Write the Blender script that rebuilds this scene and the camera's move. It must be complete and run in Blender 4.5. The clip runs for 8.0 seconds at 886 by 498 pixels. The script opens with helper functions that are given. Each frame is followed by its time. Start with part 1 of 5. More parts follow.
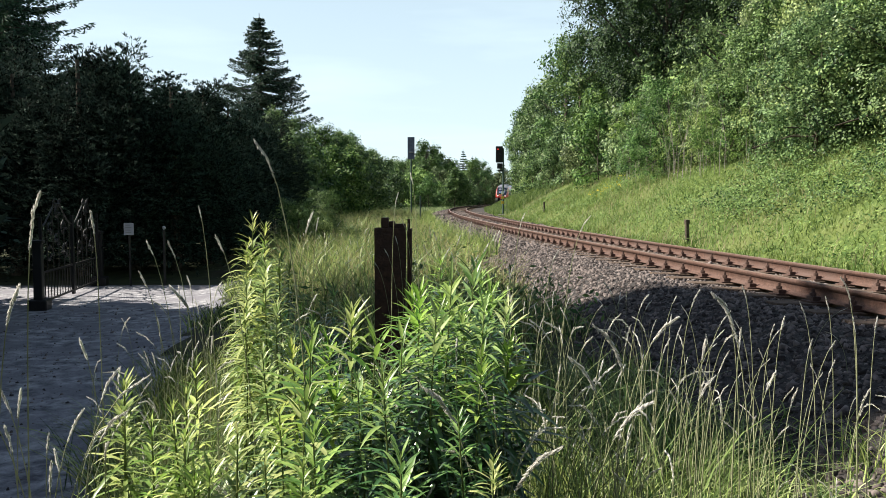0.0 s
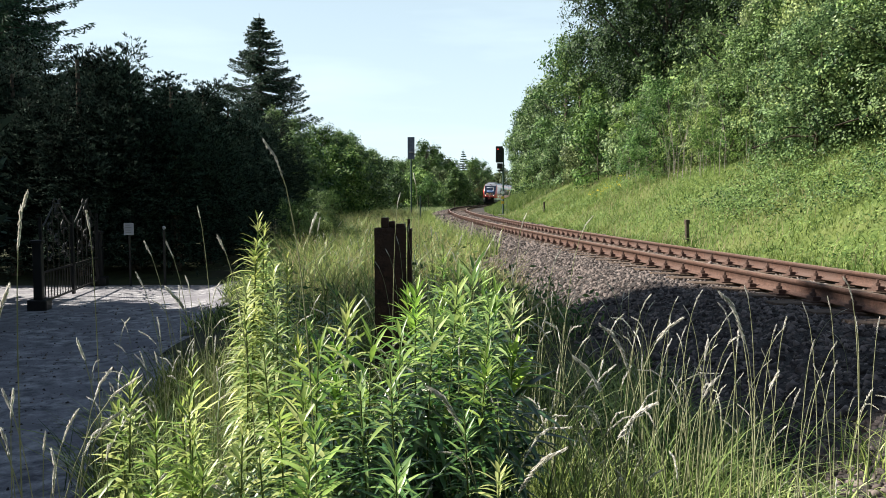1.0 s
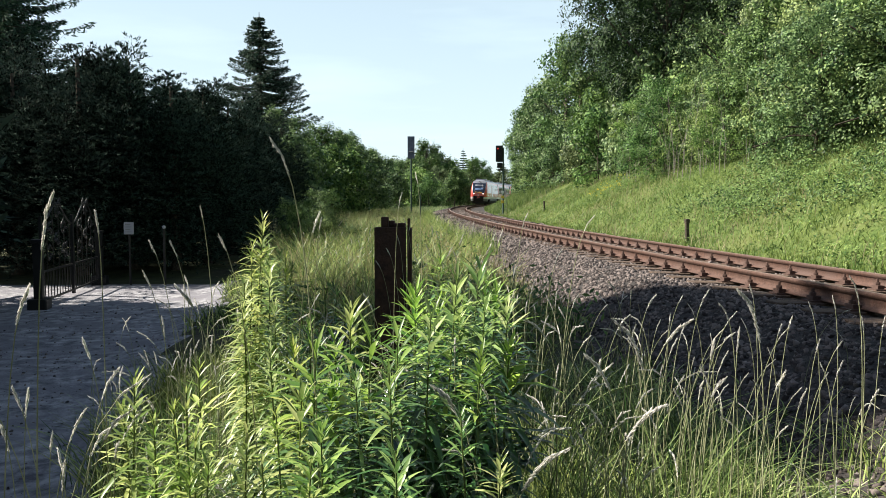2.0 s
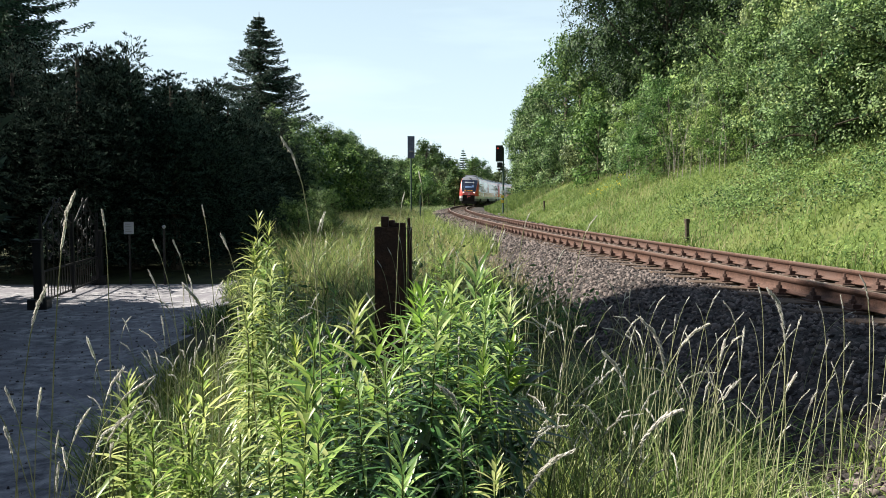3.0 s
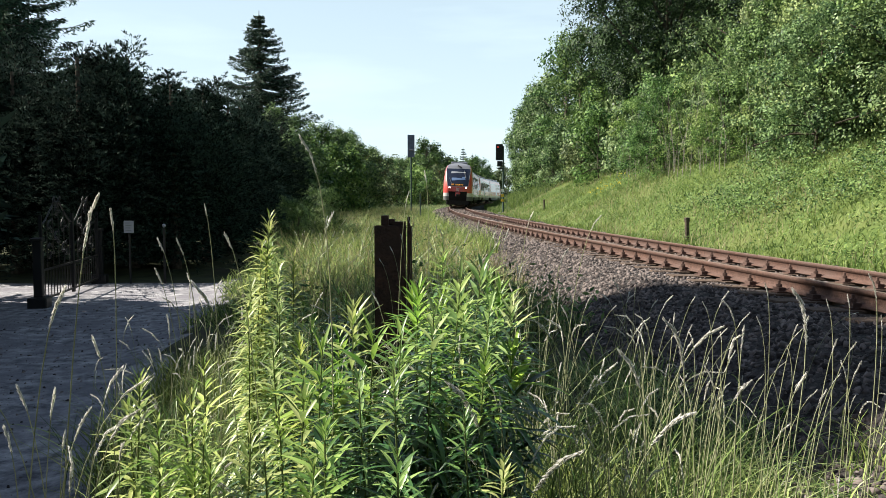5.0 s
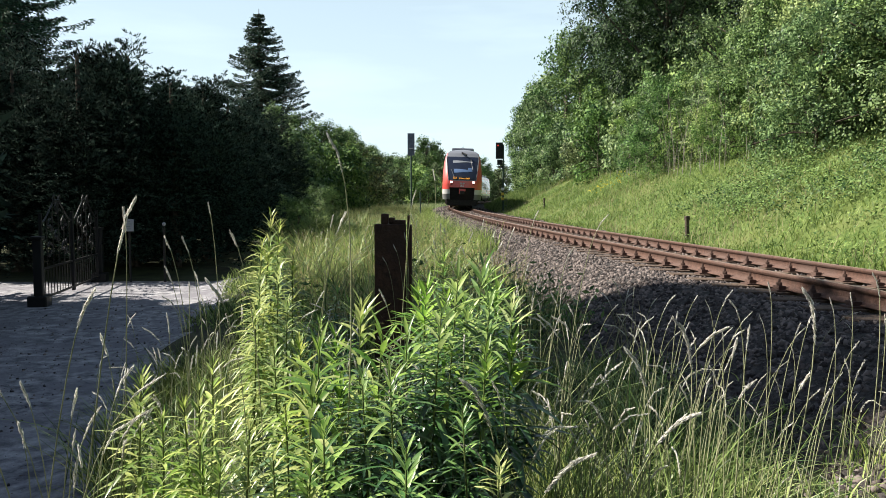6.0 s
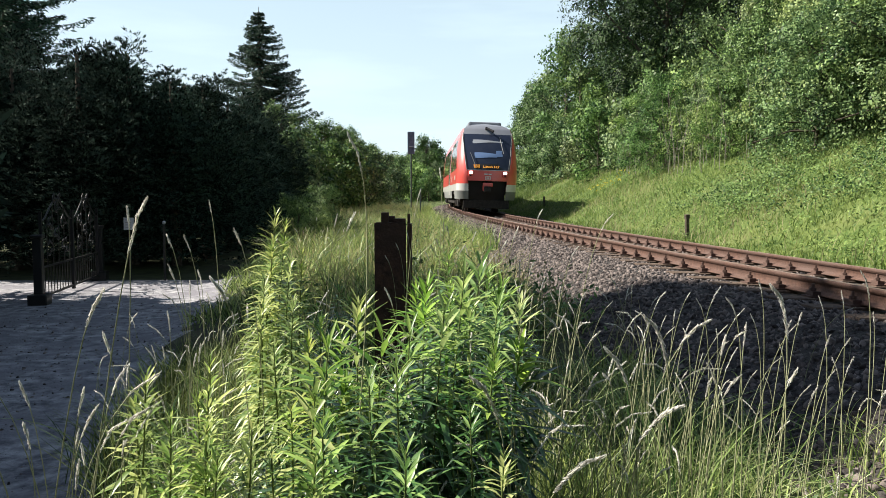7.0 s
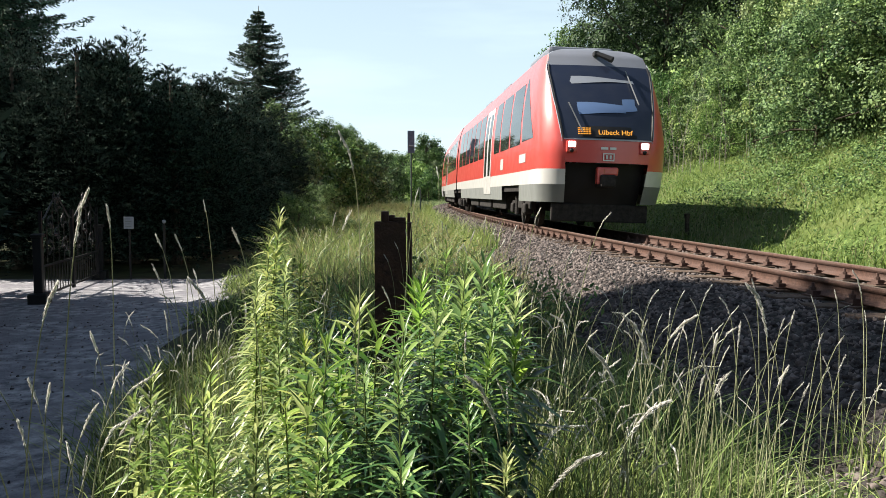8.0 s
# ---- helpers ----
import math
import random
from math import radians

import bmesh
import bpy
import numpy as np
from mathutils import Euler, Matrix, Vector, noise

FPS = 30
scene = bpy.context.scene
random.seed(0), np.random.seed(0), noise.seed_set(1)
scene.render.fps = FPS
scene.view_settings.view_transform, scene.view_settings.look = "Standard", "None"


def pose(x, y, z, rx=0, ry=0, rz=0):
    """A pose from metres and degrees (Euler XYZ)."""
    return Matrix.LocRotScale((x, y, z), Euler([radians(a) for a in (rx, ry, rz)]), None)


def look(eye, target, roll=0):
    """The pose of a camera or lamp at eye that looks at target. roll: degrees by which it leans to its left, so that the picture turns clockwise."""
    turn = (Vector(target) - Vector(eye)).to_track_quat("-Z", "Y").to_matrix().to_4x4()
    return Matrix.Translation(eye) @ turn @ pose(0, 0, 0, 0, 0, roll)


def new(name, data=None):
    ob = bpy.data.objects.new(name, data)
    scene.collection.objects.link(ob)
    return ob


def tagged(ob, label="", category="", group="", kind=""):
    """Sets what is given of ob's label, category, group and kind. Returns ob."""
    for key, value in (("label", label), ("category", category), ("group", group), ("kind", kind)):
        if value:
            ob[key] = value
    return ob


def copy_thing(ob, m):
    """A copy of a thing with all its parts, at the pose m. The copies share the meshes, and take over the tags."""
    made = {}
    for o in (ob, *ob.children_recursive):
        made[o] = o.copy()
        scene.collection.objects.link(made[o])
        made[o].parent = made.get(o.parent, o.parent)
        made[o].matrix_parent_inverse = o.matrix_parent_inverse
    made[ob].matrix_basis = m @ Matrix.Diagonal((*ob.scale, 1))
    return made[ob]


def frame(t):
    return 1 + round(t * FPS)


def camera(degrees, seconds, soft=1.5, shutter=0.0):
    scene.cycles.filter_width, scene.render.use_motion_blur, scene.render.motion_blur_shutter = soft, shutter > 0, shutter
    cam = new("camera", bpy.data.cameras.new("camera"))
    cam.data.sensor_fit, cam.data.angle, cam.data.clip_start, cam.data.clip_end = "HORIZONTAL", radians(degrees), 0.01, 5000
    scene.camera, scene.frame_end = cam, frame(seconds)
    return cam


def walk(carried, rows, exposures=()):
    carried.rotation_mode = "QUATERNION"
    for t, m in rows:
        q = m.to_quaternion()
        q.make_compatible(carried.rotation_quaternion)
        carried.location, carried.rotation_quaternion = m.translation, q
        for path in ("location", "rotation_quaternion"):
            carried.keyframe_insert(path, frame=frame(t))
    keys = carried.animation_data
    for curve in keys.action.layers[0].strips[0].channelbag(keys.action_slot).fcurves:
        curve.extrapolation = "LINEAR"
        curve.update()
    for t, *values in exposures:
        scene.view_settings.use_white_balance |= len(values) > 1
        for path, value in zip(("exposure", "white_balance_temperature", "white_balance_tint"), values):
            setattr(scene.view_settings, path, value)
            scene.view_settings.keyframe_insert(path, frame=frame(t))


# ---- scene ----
# World: x to the right, y along the view, z up; z = 0 is the top of the rails.
EYE_Z = 0.816
cam = camera(58.85, 8.0, 0.7)
TILTS = ((0.0, 0.0), (1.0, 0.0), (1.5, 0.03), (3.0, 0.07), (3.5, 0.10), (4.5, 0.14), (6.0, 0.27), (6.5, 0.36), (7.0, 0.38),
         (7.5, 0.44), (8.0, 0.455))
walk(cam, [(t, pose(0, 0, EYE_Z, 90 - 3.526 - d, 0, 0)) for t, d in TILTS])
scene.view_settings.exposure = 1.36

# ---- light ----
SUN_ELEVATION, SUN_SIDE = 43.0, -11.0   # degrees; the sun stands over the hedges, a little ahead of the camera
sun_dir = Vector((-math.cos(radians(SUN_SIDE)), -math.sin(radians(SUN_SIDE)), math.tan(radians(SUN_ELEVATION)))).normalized()
sun = new("sun", bpy.data.lights.new("sun", "SUN"))
sun.data.energy, sun.data.angle, sun.data.color = 5.0, radians(0.53), (1.0, 0.93, 0.82)
sun.matrix_world = look(sun_dir * 60, (0, 0, 0))

world = bpy.data.worlds.new("world")
scene.world = world
world.use_nodes = True
wt = world.node_tree
sky = wt.nodes.new("ShaderNodeTexSky")
sky.sky_type, sky.sun_disc = "NISHITA", False
sky.sun_elevation, sky.sun_rotation = radians(SUN_ELEVATION), radians(270 - SUN_SIDE)
sky.air_density, sky.dust_density, sky.ozone_density = 1.0, 0.6, 1.0
# thin high cloud
wco = wt.nodes.new("ShaderNodeTexCoord")
wmap = wt.nodes.new("ShaderNodeMapping")
wmap.inputs["Scale"].default_value = (1.3, 1.3, 9.0)
wnoise = wt.nodes.new("ShaderNodeTexNoise")
wnoise.inputs["Scale"].default_value, wnoise.inputs["Detail"].default_value = 2.2, 5.0
wramp = wt.nodes.new("ShaderNodeValToRGB")
wramp.color_ramp.elements[0].position, wramp.color_ramp.elements[1].position = 0.44, 0.72
wramp.color_ramp.elements[0].color, wramp.color_ramp.elements[1].color = (0.74, 0.74, 0.74, 1), (1.0, 1.0, 1.0, 1)
wmix = wt.nodes.new("ShaderNodeMixRGB")
wmix.inputs["Color2"].default_value = (7.9, 9.7, 10.4, 1)
wt.links.new(wco.outputs["Generated"], wmap.inputs["Vector"])
wt.links.new(wmap.outputs["Vector"], wnoise.inputs["Vector"])
wt.links.new(wnoise.outputs["Fac"], wramp.inputs["Fac"])
# haze that thickens towards the horizon all round
wsep = wt.nodes.new("ShaderNodeSeparateXYZ")
whaze = wt.nodes.new("ShaderNodeMapRange")
whaze.interpolation_type = "SMOOTHERSTEP"
for socket, value in (("From Min", -0.25), ("From Max", 1.15), ("To Min", 1.0), ("To Max", 0.0)):
    whaze.inputs[socket].default_value = value
wmul = wt.nodes.new("ShaderNodeMath")
wmul.operation = "MULTIPLY"
wt.links.new(wco.outputs["Generated"], wsep.inputs["Vector"])
wt.links.new(wsep.outputs["Z"], whaze.inputs["Value"])
wt.links.new(whaze.outputs["Result"], wmul.inputs[0])
wt.links.new(wramp.outputs["Color"], wmul.inputs[1])
wt.links.new(wmul.outputs["Value"], wmix.inputs["Fac"])
wt.links.new(sky.outputs["Color"], wmix.inputs["Color1"])
wt.links.new(wmix.outputs["Color"], wt.nodes["Background"].inputs["Color"])
wt.nodes["Background"].inputs["Strength"].default_value = 0.047


# ---- materials ----
def material(name, dark, light, rough=0.8, scale=8.0, bump=0.3, metal=0.0, stain=None, translucent=0.0, island=0.0, obj_random=0.0,
             spec=0.3, bump_scale=None, stain_scale=0.6):
    """Two colours mixed by grain, an optional stain at a larger scale, variation per leaf or per object, fine relief."""
    m = bpy.data.materials.new(name)
    m.use_nodes = True
    t, n, l = m.node_tree, m.node_tree.nodes, m.node_tree.links
    b = n["Principled BSDF"]
    co = n.new("ShaderNodeTexCoord")
    no = n.new("ShaderNodeTexNoise")
    no.inputs["Scale"].default_value, no.inputs["Detail"].default_value, no.inputs["Roughness"].default_value = scale, 6.0, 0.65
    l.new(co.outputs["Object"], no.inputs["Vector"])
    ramp = n.new("ShaderNodeValToRGB")
    ramp.color_ramp.elements[0].position, ramp.color_ramp.elements[1].position = 0.36, 0.66
    ramp.color_ramp.elements[0].color, ramp.color_ramp.elements[1].color = (*dark, 1), (*light, 1)
    fac = no.outputs["Fac"]
    if island or obj_random:
        geo = n.new("ShaderNodeNewGeometry" if island else "ShaderNodeObjectInfo")
        mx = n.new("ShaderNodeMath")
        mx.operation = "MULTIPLY_ADD"
        mx.inputs[1].default_value = island or obj_random
        l.new(geo.outputs["Random Per Island" if island else "Random"], mx.inputs[0])
        sh = n.new("ShaderNodeMath")
        sh.operation = "SUBTRACT"
        sh.inputs[1].default_value = (island or obj_random) / 2
        l.new(fac, mx.inputs[2])
        l.new(mx.outputs[0], sh.inputs[0])
        fac = sh.outputs[0]
    l.new(fac, ramp.inputs["Fac"])
    color = ramp.outputs["Color"]
    if stain:
        ns = n.new("ShaderNodeTexNoise")
        ns.inputs["Scale"].default_value, ns.inputs["Detail"].default_value = stain_scale, 4.0
        l.new(co.outputs["Object"], ns.inputs["Vector"])
        rs = n.new("ShaderNodeValToRGB")
        rs.color_ramp.elements[0].position, rs.color_ramp.elements[1].position = 0.45, 0.65
        l.new(ns.outputs["Fac"], rs.inputs["Fac"])
        mix = n.new("ShaderNodeMixRGB")
        mix.inputs["Color2"].default_value = (*stain, 1)
        l.new(rs.outputs["Color"], mix.inputs["Fac"])
        l.new(color, mix.inputs["Color1"])
        color = mix.outputs["Color"]
    if translucent:                       # each plant has a tone of its own
        info, hue = n.new("ShaderNodeObjectInfo"), n.new("ShaderNodeHueSaturation")
        for k, (low, high) in (("Hue", (0.485, 0.512)), ("Saturation", (0.82, 1.08)), ("Value", (0.82, 1.18))):
            mr = n.new("ShaderNodeMapRange")
            mr.inputs["To Min"].default_value, mr.inputs["To Max"].default_value = low, high
            wave = n.new("ShaderNodeMath")
            wave.operation = "FRACT"
            mul = n.new("ShaderNodeMath")
            mul.operation = "MULTIPLY"
            mul.inputs[1].default_value = {"Hue": 1.0, "Saturation": 7.3, "Value": 17.7}[k]
            l.new(info.outputs["Random"], mul.inputs[0])
            l.new(mul.outputs[0], wave.inputs[0])
            l.new(wave.outputs[0], mr.inputs["Value"])
            l.new(mr.outputs["Result"], hue.inputs[k])
        l.new(color, hue.inputs["Color"])
        color = hue.outputs["Color"]
    l.new(color, b.inputs["Base Color"])
    b.inputs["Roughness"].default_value, b.inputs["Metallic"].default_value = rough, metal
    b.inputs["Specular IOR Level"].default_value = spec
    if bump:
        nb = n.new("ShaderNodeTexNoise")
        nb.inputs["Scale"].default_value, nb.inputs["Detail"].default_value = bump_scale or scale * 3, 4.0
        l.new(co.outputs["Object"], nb.inputs["Vector"])
        bu = n.new("ShaderNodeBump")
        bu.inputs["Strength"].default_value, bu.inputs["Distance"].default_value = bump, 0.02
        l.new(nb.outputs["Fac"], bu.inputs["Height"])
        l.new(bu.outputs["Normal"], b.inputs["Normal"])
    if translucent:
        tr = n.new("ShaderNodeBsdfTranslucent")
        l.new(color, tr.inputs["Color"])
        ms = n.new("ShaderNodeMixShader")
        ms.inputs["Fac"].default_value = translucent
        l.new(b.outputs["BSDF"], ms.inputs[1])
        l.new(tr.outputs["BSDF"], ms.inputs[2])
        l.new(ms.outputs["Shader"], n["Material Output"].inputs["Surface"])
    return m


def glow(name, color, strength):
    m = bpy.data.materials.new(name)
    m.use_nodes = True
    b = m.node_tree.nodes["Principled BSDF"]
    b.inputs["Base Color"].default_value = (*color, 1)
    b.inputs["Emission Color"].default_value, b.inputs["Emission Strength"].default_value = (*color, 1), strength
    return m


def glossy(name, color, rough=0.1, metal=0.0, coat=0.0, spec=0.5, coat_rough=0.08):
    m = bpy.data.materials.new(name)
    m.use_nodes = True
    n, l = m.node_tree.nodes, m.node_tree.links
    b = n["Principled BSDF"]
    co, no, ra = n.new("ShaderNodeTexCoord"), n.new("ShaderNodeTexNoise"), n.new("ShaderNodeMapRange")
    no.inputs["Scale"].default_value, no.inputs["Detail"].default_value = 3.0, 5.0
    ra.inputs["To Min"].default_value, ra.inputs["To Max"].default_value = rough * 0.7, rough * 1.4
    l.new(co.outputs["Object"], no.inputs["Vector"])
    l.new(no.outputs["Fac"], ra.inputs["Value"])
    l.new(ra.outputs["Result"], b.inputs["Roughness"])
    mix = n.new("ShaderNodeMixRGB")
    mix.inputs["Color1"].default_value = (*color, 1)
    mix.inputs["Color2"].default_value = (*[c * 0.72 + 0.02 for c in color], 1)
    l.new(no.outputs["Fac"], mix.inputs["Fac"])
    l.new(mix.outputs["Color"], b.inputs["Base Color"])
    b.inputs["Metallic"].default_value, b.inputs["Coat Weight"].default_value = metal, coat
    b.inputs["Coat Roughness"].default_value = coat_rough
    b.inputs["Specular IOR Level"].default_value = spec
    return m


M = dict(
    soil=material("soil", (0.025, 0.022, 0.014), (0.055, 0.055, 0.024), 0.95, 3, 0.6, stain=(0.03, 0.045, 0.012)),
    meadow=material("meadow", (0.04, 0.075, 0.014), (0.11, 0.15, 0.035), 0.95, 5, 0.8, stain=(0.10, 0.12, 0.035), stain_scale=0.4),
    forest=material("forest_floor", (0.02, 0.025, 0.01), (0.05, 0.06, 0.02), 0.95, 3, 0.6),
    drive=material("drive_gravel", (0.085, 0.085, 0.10), (0.37, 0.365, 0.38), 0.92, 7, 1.0, stain=(0.16, 0.155, 0.175), stain_scale=1.6, bump_scale=35),
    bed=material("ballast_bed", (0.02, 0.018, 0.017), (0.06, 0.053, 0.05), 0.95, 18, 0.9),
    stone=material("ballast_stone", (0.032, 0.026, 0.025), (0.175, 0.145, 0.134), 0.9, 9, 0.4, island=0.5),
    stone_part=material("ballast_stone_single", (0.04, 0.034, 0.032), (0.19, 0.165, 0.155), 0.9, 9, 0.4, obj_random=0.5),
    rust=material("rail_rust", (0.058, 0.031, 0.023), (0.115, 0.062, 0.046), 0.75, 22, 0.4, stain=(0.085, 0.052, 0.042), stain_scale=2.0),
    rail_top=material("rail_head", (0.24, 0.165, 0.13), (0.36, 0.26, 0.215), 0.42, 30, 0.1, metal=0.45),
    sleeper=material("sleeper_wood", (0.055, 0.038, 0.028), (0.13, 0.09, 0.065), 0.9, 14, 0.6),
    post_rust=material("post_steel", (0.026, 0.013, 0.010), (0.085, 0.040, 0.028), 0.7, 18, 0.5, stain=(0.045, 0.024, 0.018), stain_scale=3),
    bark=material("bark", (0.03, 0.024, 0.018), (0.10, 0.08, 0.06), 0.95, 12, 0.8),
    leaf_oak=material("leaf_oak", (0.026, 0.062, 0.020), (0.13, 0.21, 0.062), 0.5, 1.2, 0, translucent=0.2, spec=0.14, island=0.5),
    leaf_dark=material("leaf_dark_oak", (0.011, 0.027, 0.011), (0.060, 0.108, 0.034), 0.5, 1.2, 0, translucent=0.10, spec=0.14, island=0.5),
    leaf_mid=material("leaf_mid", (0.020, 0.052, 0.017), (0.175, 0.275, 0.092), 0.45, 1.0, 0, translucent=0.2, spec=0.14, island=0.5),
    leaf_light=material("leaf_light", (0.032, 0.072, 0.022), (0.275, 0.37, 0.128), 0.45, 1.0, 0, translucent=0.2, spec=0.14, island=0.5),
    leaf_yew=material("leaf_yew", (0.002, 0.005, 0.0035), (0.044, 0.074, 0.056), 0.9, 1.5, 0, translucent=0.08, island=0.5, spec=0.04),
    needle=material("needle", (0.010, 0.024, 0.014), (0.056, 0.096, 0.060), 0.7, 1.5, 0, translucent=0.12, island=0.5, spec=0.15),
    leaf_far=material("leaf_far", (0.035, 0.06, 0.022), (0.085, 0.125, 0.045), 0.7, 0.6, 0, translucent=0.25, island=0.5),
    grass=material("grass_blade", (0.035, 0.08, 0.022), (0.29, 0.38, 0.13), 0.35, 2.0, 0, translucent=0.35, island=0.6),
    grass_dry=material("grass_dry", (0.22, 0.19, 0.09), (0.42, 0.36, 0.20), 0.6, 2.0, 0, translucent=0.3, island=0.5),
    seed=material("seed_head", (0.60, 0.58, 0.53), (0.85, 0.83, 0.78), 0.7, 6.0, 0, translucent=0.35, island=0.5),
    # tip leaves are young and yellower, with sunlit brightness also put into their colour
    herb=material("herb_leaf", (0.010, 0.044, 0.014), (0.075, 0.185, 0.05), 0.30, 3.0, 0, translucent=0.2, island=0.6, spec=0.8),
    herb_top=material("herb_leaf_young_sunlit", (0.15, 0.25, 0.045), (0.50, 0.57, 0.19), 0.38, 3.0, 0, translucent=0.38, island=0.5, spec=0.5),
    herb_fresh=material("herb_leaf_fresh_sunlit", (0.075, 0.17, 0.028), (0.33, 0.49, 0.11), 0.38, 3.0, 0, translucent=0.38, island=0.5, spec=0.5),
    grass_young=material("grass_young", (0.055, 0.11, 0.02), (0.37, 0.44, 0.13), 0.4, 1.2, 0, translucent=0.3, island=0.6),
    bank=material("bank_grass", (0.052, 0.105, 0.011), (0.20, 0.265, 0.042), 0.5, 0.8, 0, translucent=0.3, island=0.6),
    weed=material("weed_leaf", (0.04, 0.095, 0.022), (0.16, 0.25, 0.06), 0.55, 1.0, 0, translucent=0.22, island=0.5, spec=0.1),
    dead=material("dead_stem", (0.13, 0.12, 0.10), (0.30, 0.28, 0.24), 0.8, 5.0, 0),
    stem_dry=material("dry_stem", (0.13, 0.15, 0.07), (0.36, 0.36, 0.22), 0.7, 6.0, 0),
    stem=material("herb_stem", (0.06, 0.09, 0.025), (0.13, 0.16, 0.05), 0.7, 10.0, 0),
    petal=material("yellow_petal", (0.45, 0.36, 0.02), (0.65, 0.52, 0.04), 0.6, 10.0, 0),
    red=glossy("red_paint", (0.68, 0.062, 0.045), 0.42, coat=1.0, spec=0.6, coat_rough=0.22),
    white=glossy("white_paint", (0.70, 0.69, 0.66), 0.35, coat=0.6),
    roofgrey=glossy("roof_paint", (0.17, 0.18, 0.21), 0.38),
    skirt=glossy("skirt_paint", (0.20, 0.21, 0.20), 0.5),
    black=glossy("black_plastic", (0.007, 0.007, 0.008), 0.5, spec=0.2),
    under=material("underframe", (0.010, 0.009, 0.009), (0.035, 0.03, 0.027), 0.85, 9, 0.4),
    glass=glossy("tinted_glass", (0.010, 0.013, 0.018), 0.03, spec=0.5),
    screen=glossy("windscreen_glass", (0.010, 0.016, 0.036), 0.04),
    cab=glossy("cab_blind", (0.36, 0.38, 0.42), 0.6),
    # the next two are colours of reflections painted on the windscreen
    pale_reflection=glossy("windscreen_pale_reflection", (0.22, 0.24, 0.28), 0.6),
    desk=glossy("windscreen_blue_reflection", (0.10, 0.17, 0.33), 0.4),
    steel=glossy("galvanised_steel", (0.20, 0.21, 0.21), 0.5, metal=0.6),
    iron=glossy("wrought_iron", (0.007, 0.007, 0.008), 0.42, metal=0.0, spec=0.25),
    signgreen=material("green_mast", (0.03, 0.055, 0.045), (0.06, 0.09, 0.075), 0.6, 6, 0.1),
    signback=material("grey_board", (0.075, 0.085, 0.12), (0.12, 0.135, 0.18), 0.55, 5, 0.1),
    yellow=glossy("yellow_paint", (0.65, 0.42, 0.03), 0.5),
    concrete=material("concrete", (0.16, 0.155, 0.14), (0.30, 0.29, 0.27), 0.9, 9, 0.5),
    lamp=glow("headlamp", (1.0, 0.94, 0.90), 1.3),
    amber=glow("amber_display", (1.0, 0.42, 0.05), 0.24),
    redlight=glow("red_signal", (1.0, 0.06, 0.04), 0.12),
)


# ---- mesh helpers ----
def link_mesh(name, me, mats, parent=None):
    for mm in (mats if isinstance(mats, (list, tuple)) else [mats]):
        me.materials.append(mm)
    ob = new(name, me)
    if parent:
        ob.parent = parent
    return ob


def mesh_np(name, verts, quads, mats, parent=None, smooth=False, slots=None):
    """A mesh from an array of points and an array of four (or three) corners a face."""
    me = bpy.data.meshes.new(name)
    verts, quads = np.asarray(verts, np.float32), np.asarray(quads, np.int32)
    k = quads.shape[1]
    me.vertices.add(len(verts))
    me.vertices.foreach_set("co", verts.ravel())
    me.loops.add(quads.size)
    me.loops.foreach_set("vertex_index", quads.ravel())
    me.polygons.add(len(quads))
    me.polygons.foreach_set("loop_start", np.arange(0, quads.size, k, dtype=np.int32))
    if slots is not None:
        me.polygons.foreach_set("material_index", np.asarray(slots, np.int32))
    if smooth:
        me.polygons.foreach_set("use_smooth", np.ones(len(quads), bool))
    me.update(calc_edges=True)
    me.validate()
    return link_mesh(name, me, mats, parent)


def part(name, bm, mat, parent=None, label="", smooth=False):
    me = bpy.data.meshes.new(name)
    if smooth:
        for f in bm.faces:
            f.smooth = True
    bm.normal_update()
    bm.to_mesh(me)
    bm.free()
    ob = link_mesh(name, me, mat, parent)
    return tagged(ob, label) if label else ob


def box(bm, x0, x1, y0, y1, z0, z1, bevel=0.0, m=None):
    r = bmesh.ops.create_cube(bm, size=1.0)
    vs = r["verts"]
    for v in vs:
        v.co = Vector((x0 + (v.co.x + .5) * (x1 - x0), y0 + (v.co.y + .5) * (y1 - y0), z0 + (v.co.z + .5) * (z1 - z0)))
    if bevel:
        es = list({e for v in vs for e in v.link_edges})
        r = bmesh.ops.bevel(bm, geom=es, offset=bevel, segments=2, affect="EDGES", profile=0.5)
        vs = list({v for f in r["faces"] for v in f.verts} | {v for v in vs if v.is_valid})
    if m is not None:
        bmesh.ops.transform(bm, matrix=m, verts=vs)
    return vs


def rod(bm, a, b, r0, r1=None, n=8):
    a, b = Vector(a), Vector(b)
    m = Matrix.Translation((a + b) / 2) @ (b - a).to_track_quat("Z", "Y").to_matrix().to_4x4()
    return bmesh.ops.create_cone(bm, cap_ends=True, segments=n, radius1=r0, radius2=r0 if r1 is None else r1, depth=(b - a).length, matrix=m)["verts"]


def tube(bm, pts, r, n=6):
    """A bent bar along the points."""
    for a, b in zip(pts, pts[1:]):
        rod(bm, a, b, r, r, n)


def empty(name, m, label, category, group=""):
    ob = new(name)
    ob.empty_display_size = 0.2
    ob.matrix_basis = m
    return tagged(ob, label, category, group)


# ---- the line of the track: an arc to the right ----
HEADING, RADIUS, START_X = radians(-7.226), 499.0, 5.259
CENTRE = Vector((START_X + RADIUS * math.cos(HEADING), -RADIUS * math.sin(HEADING)))
CANT = 0.032


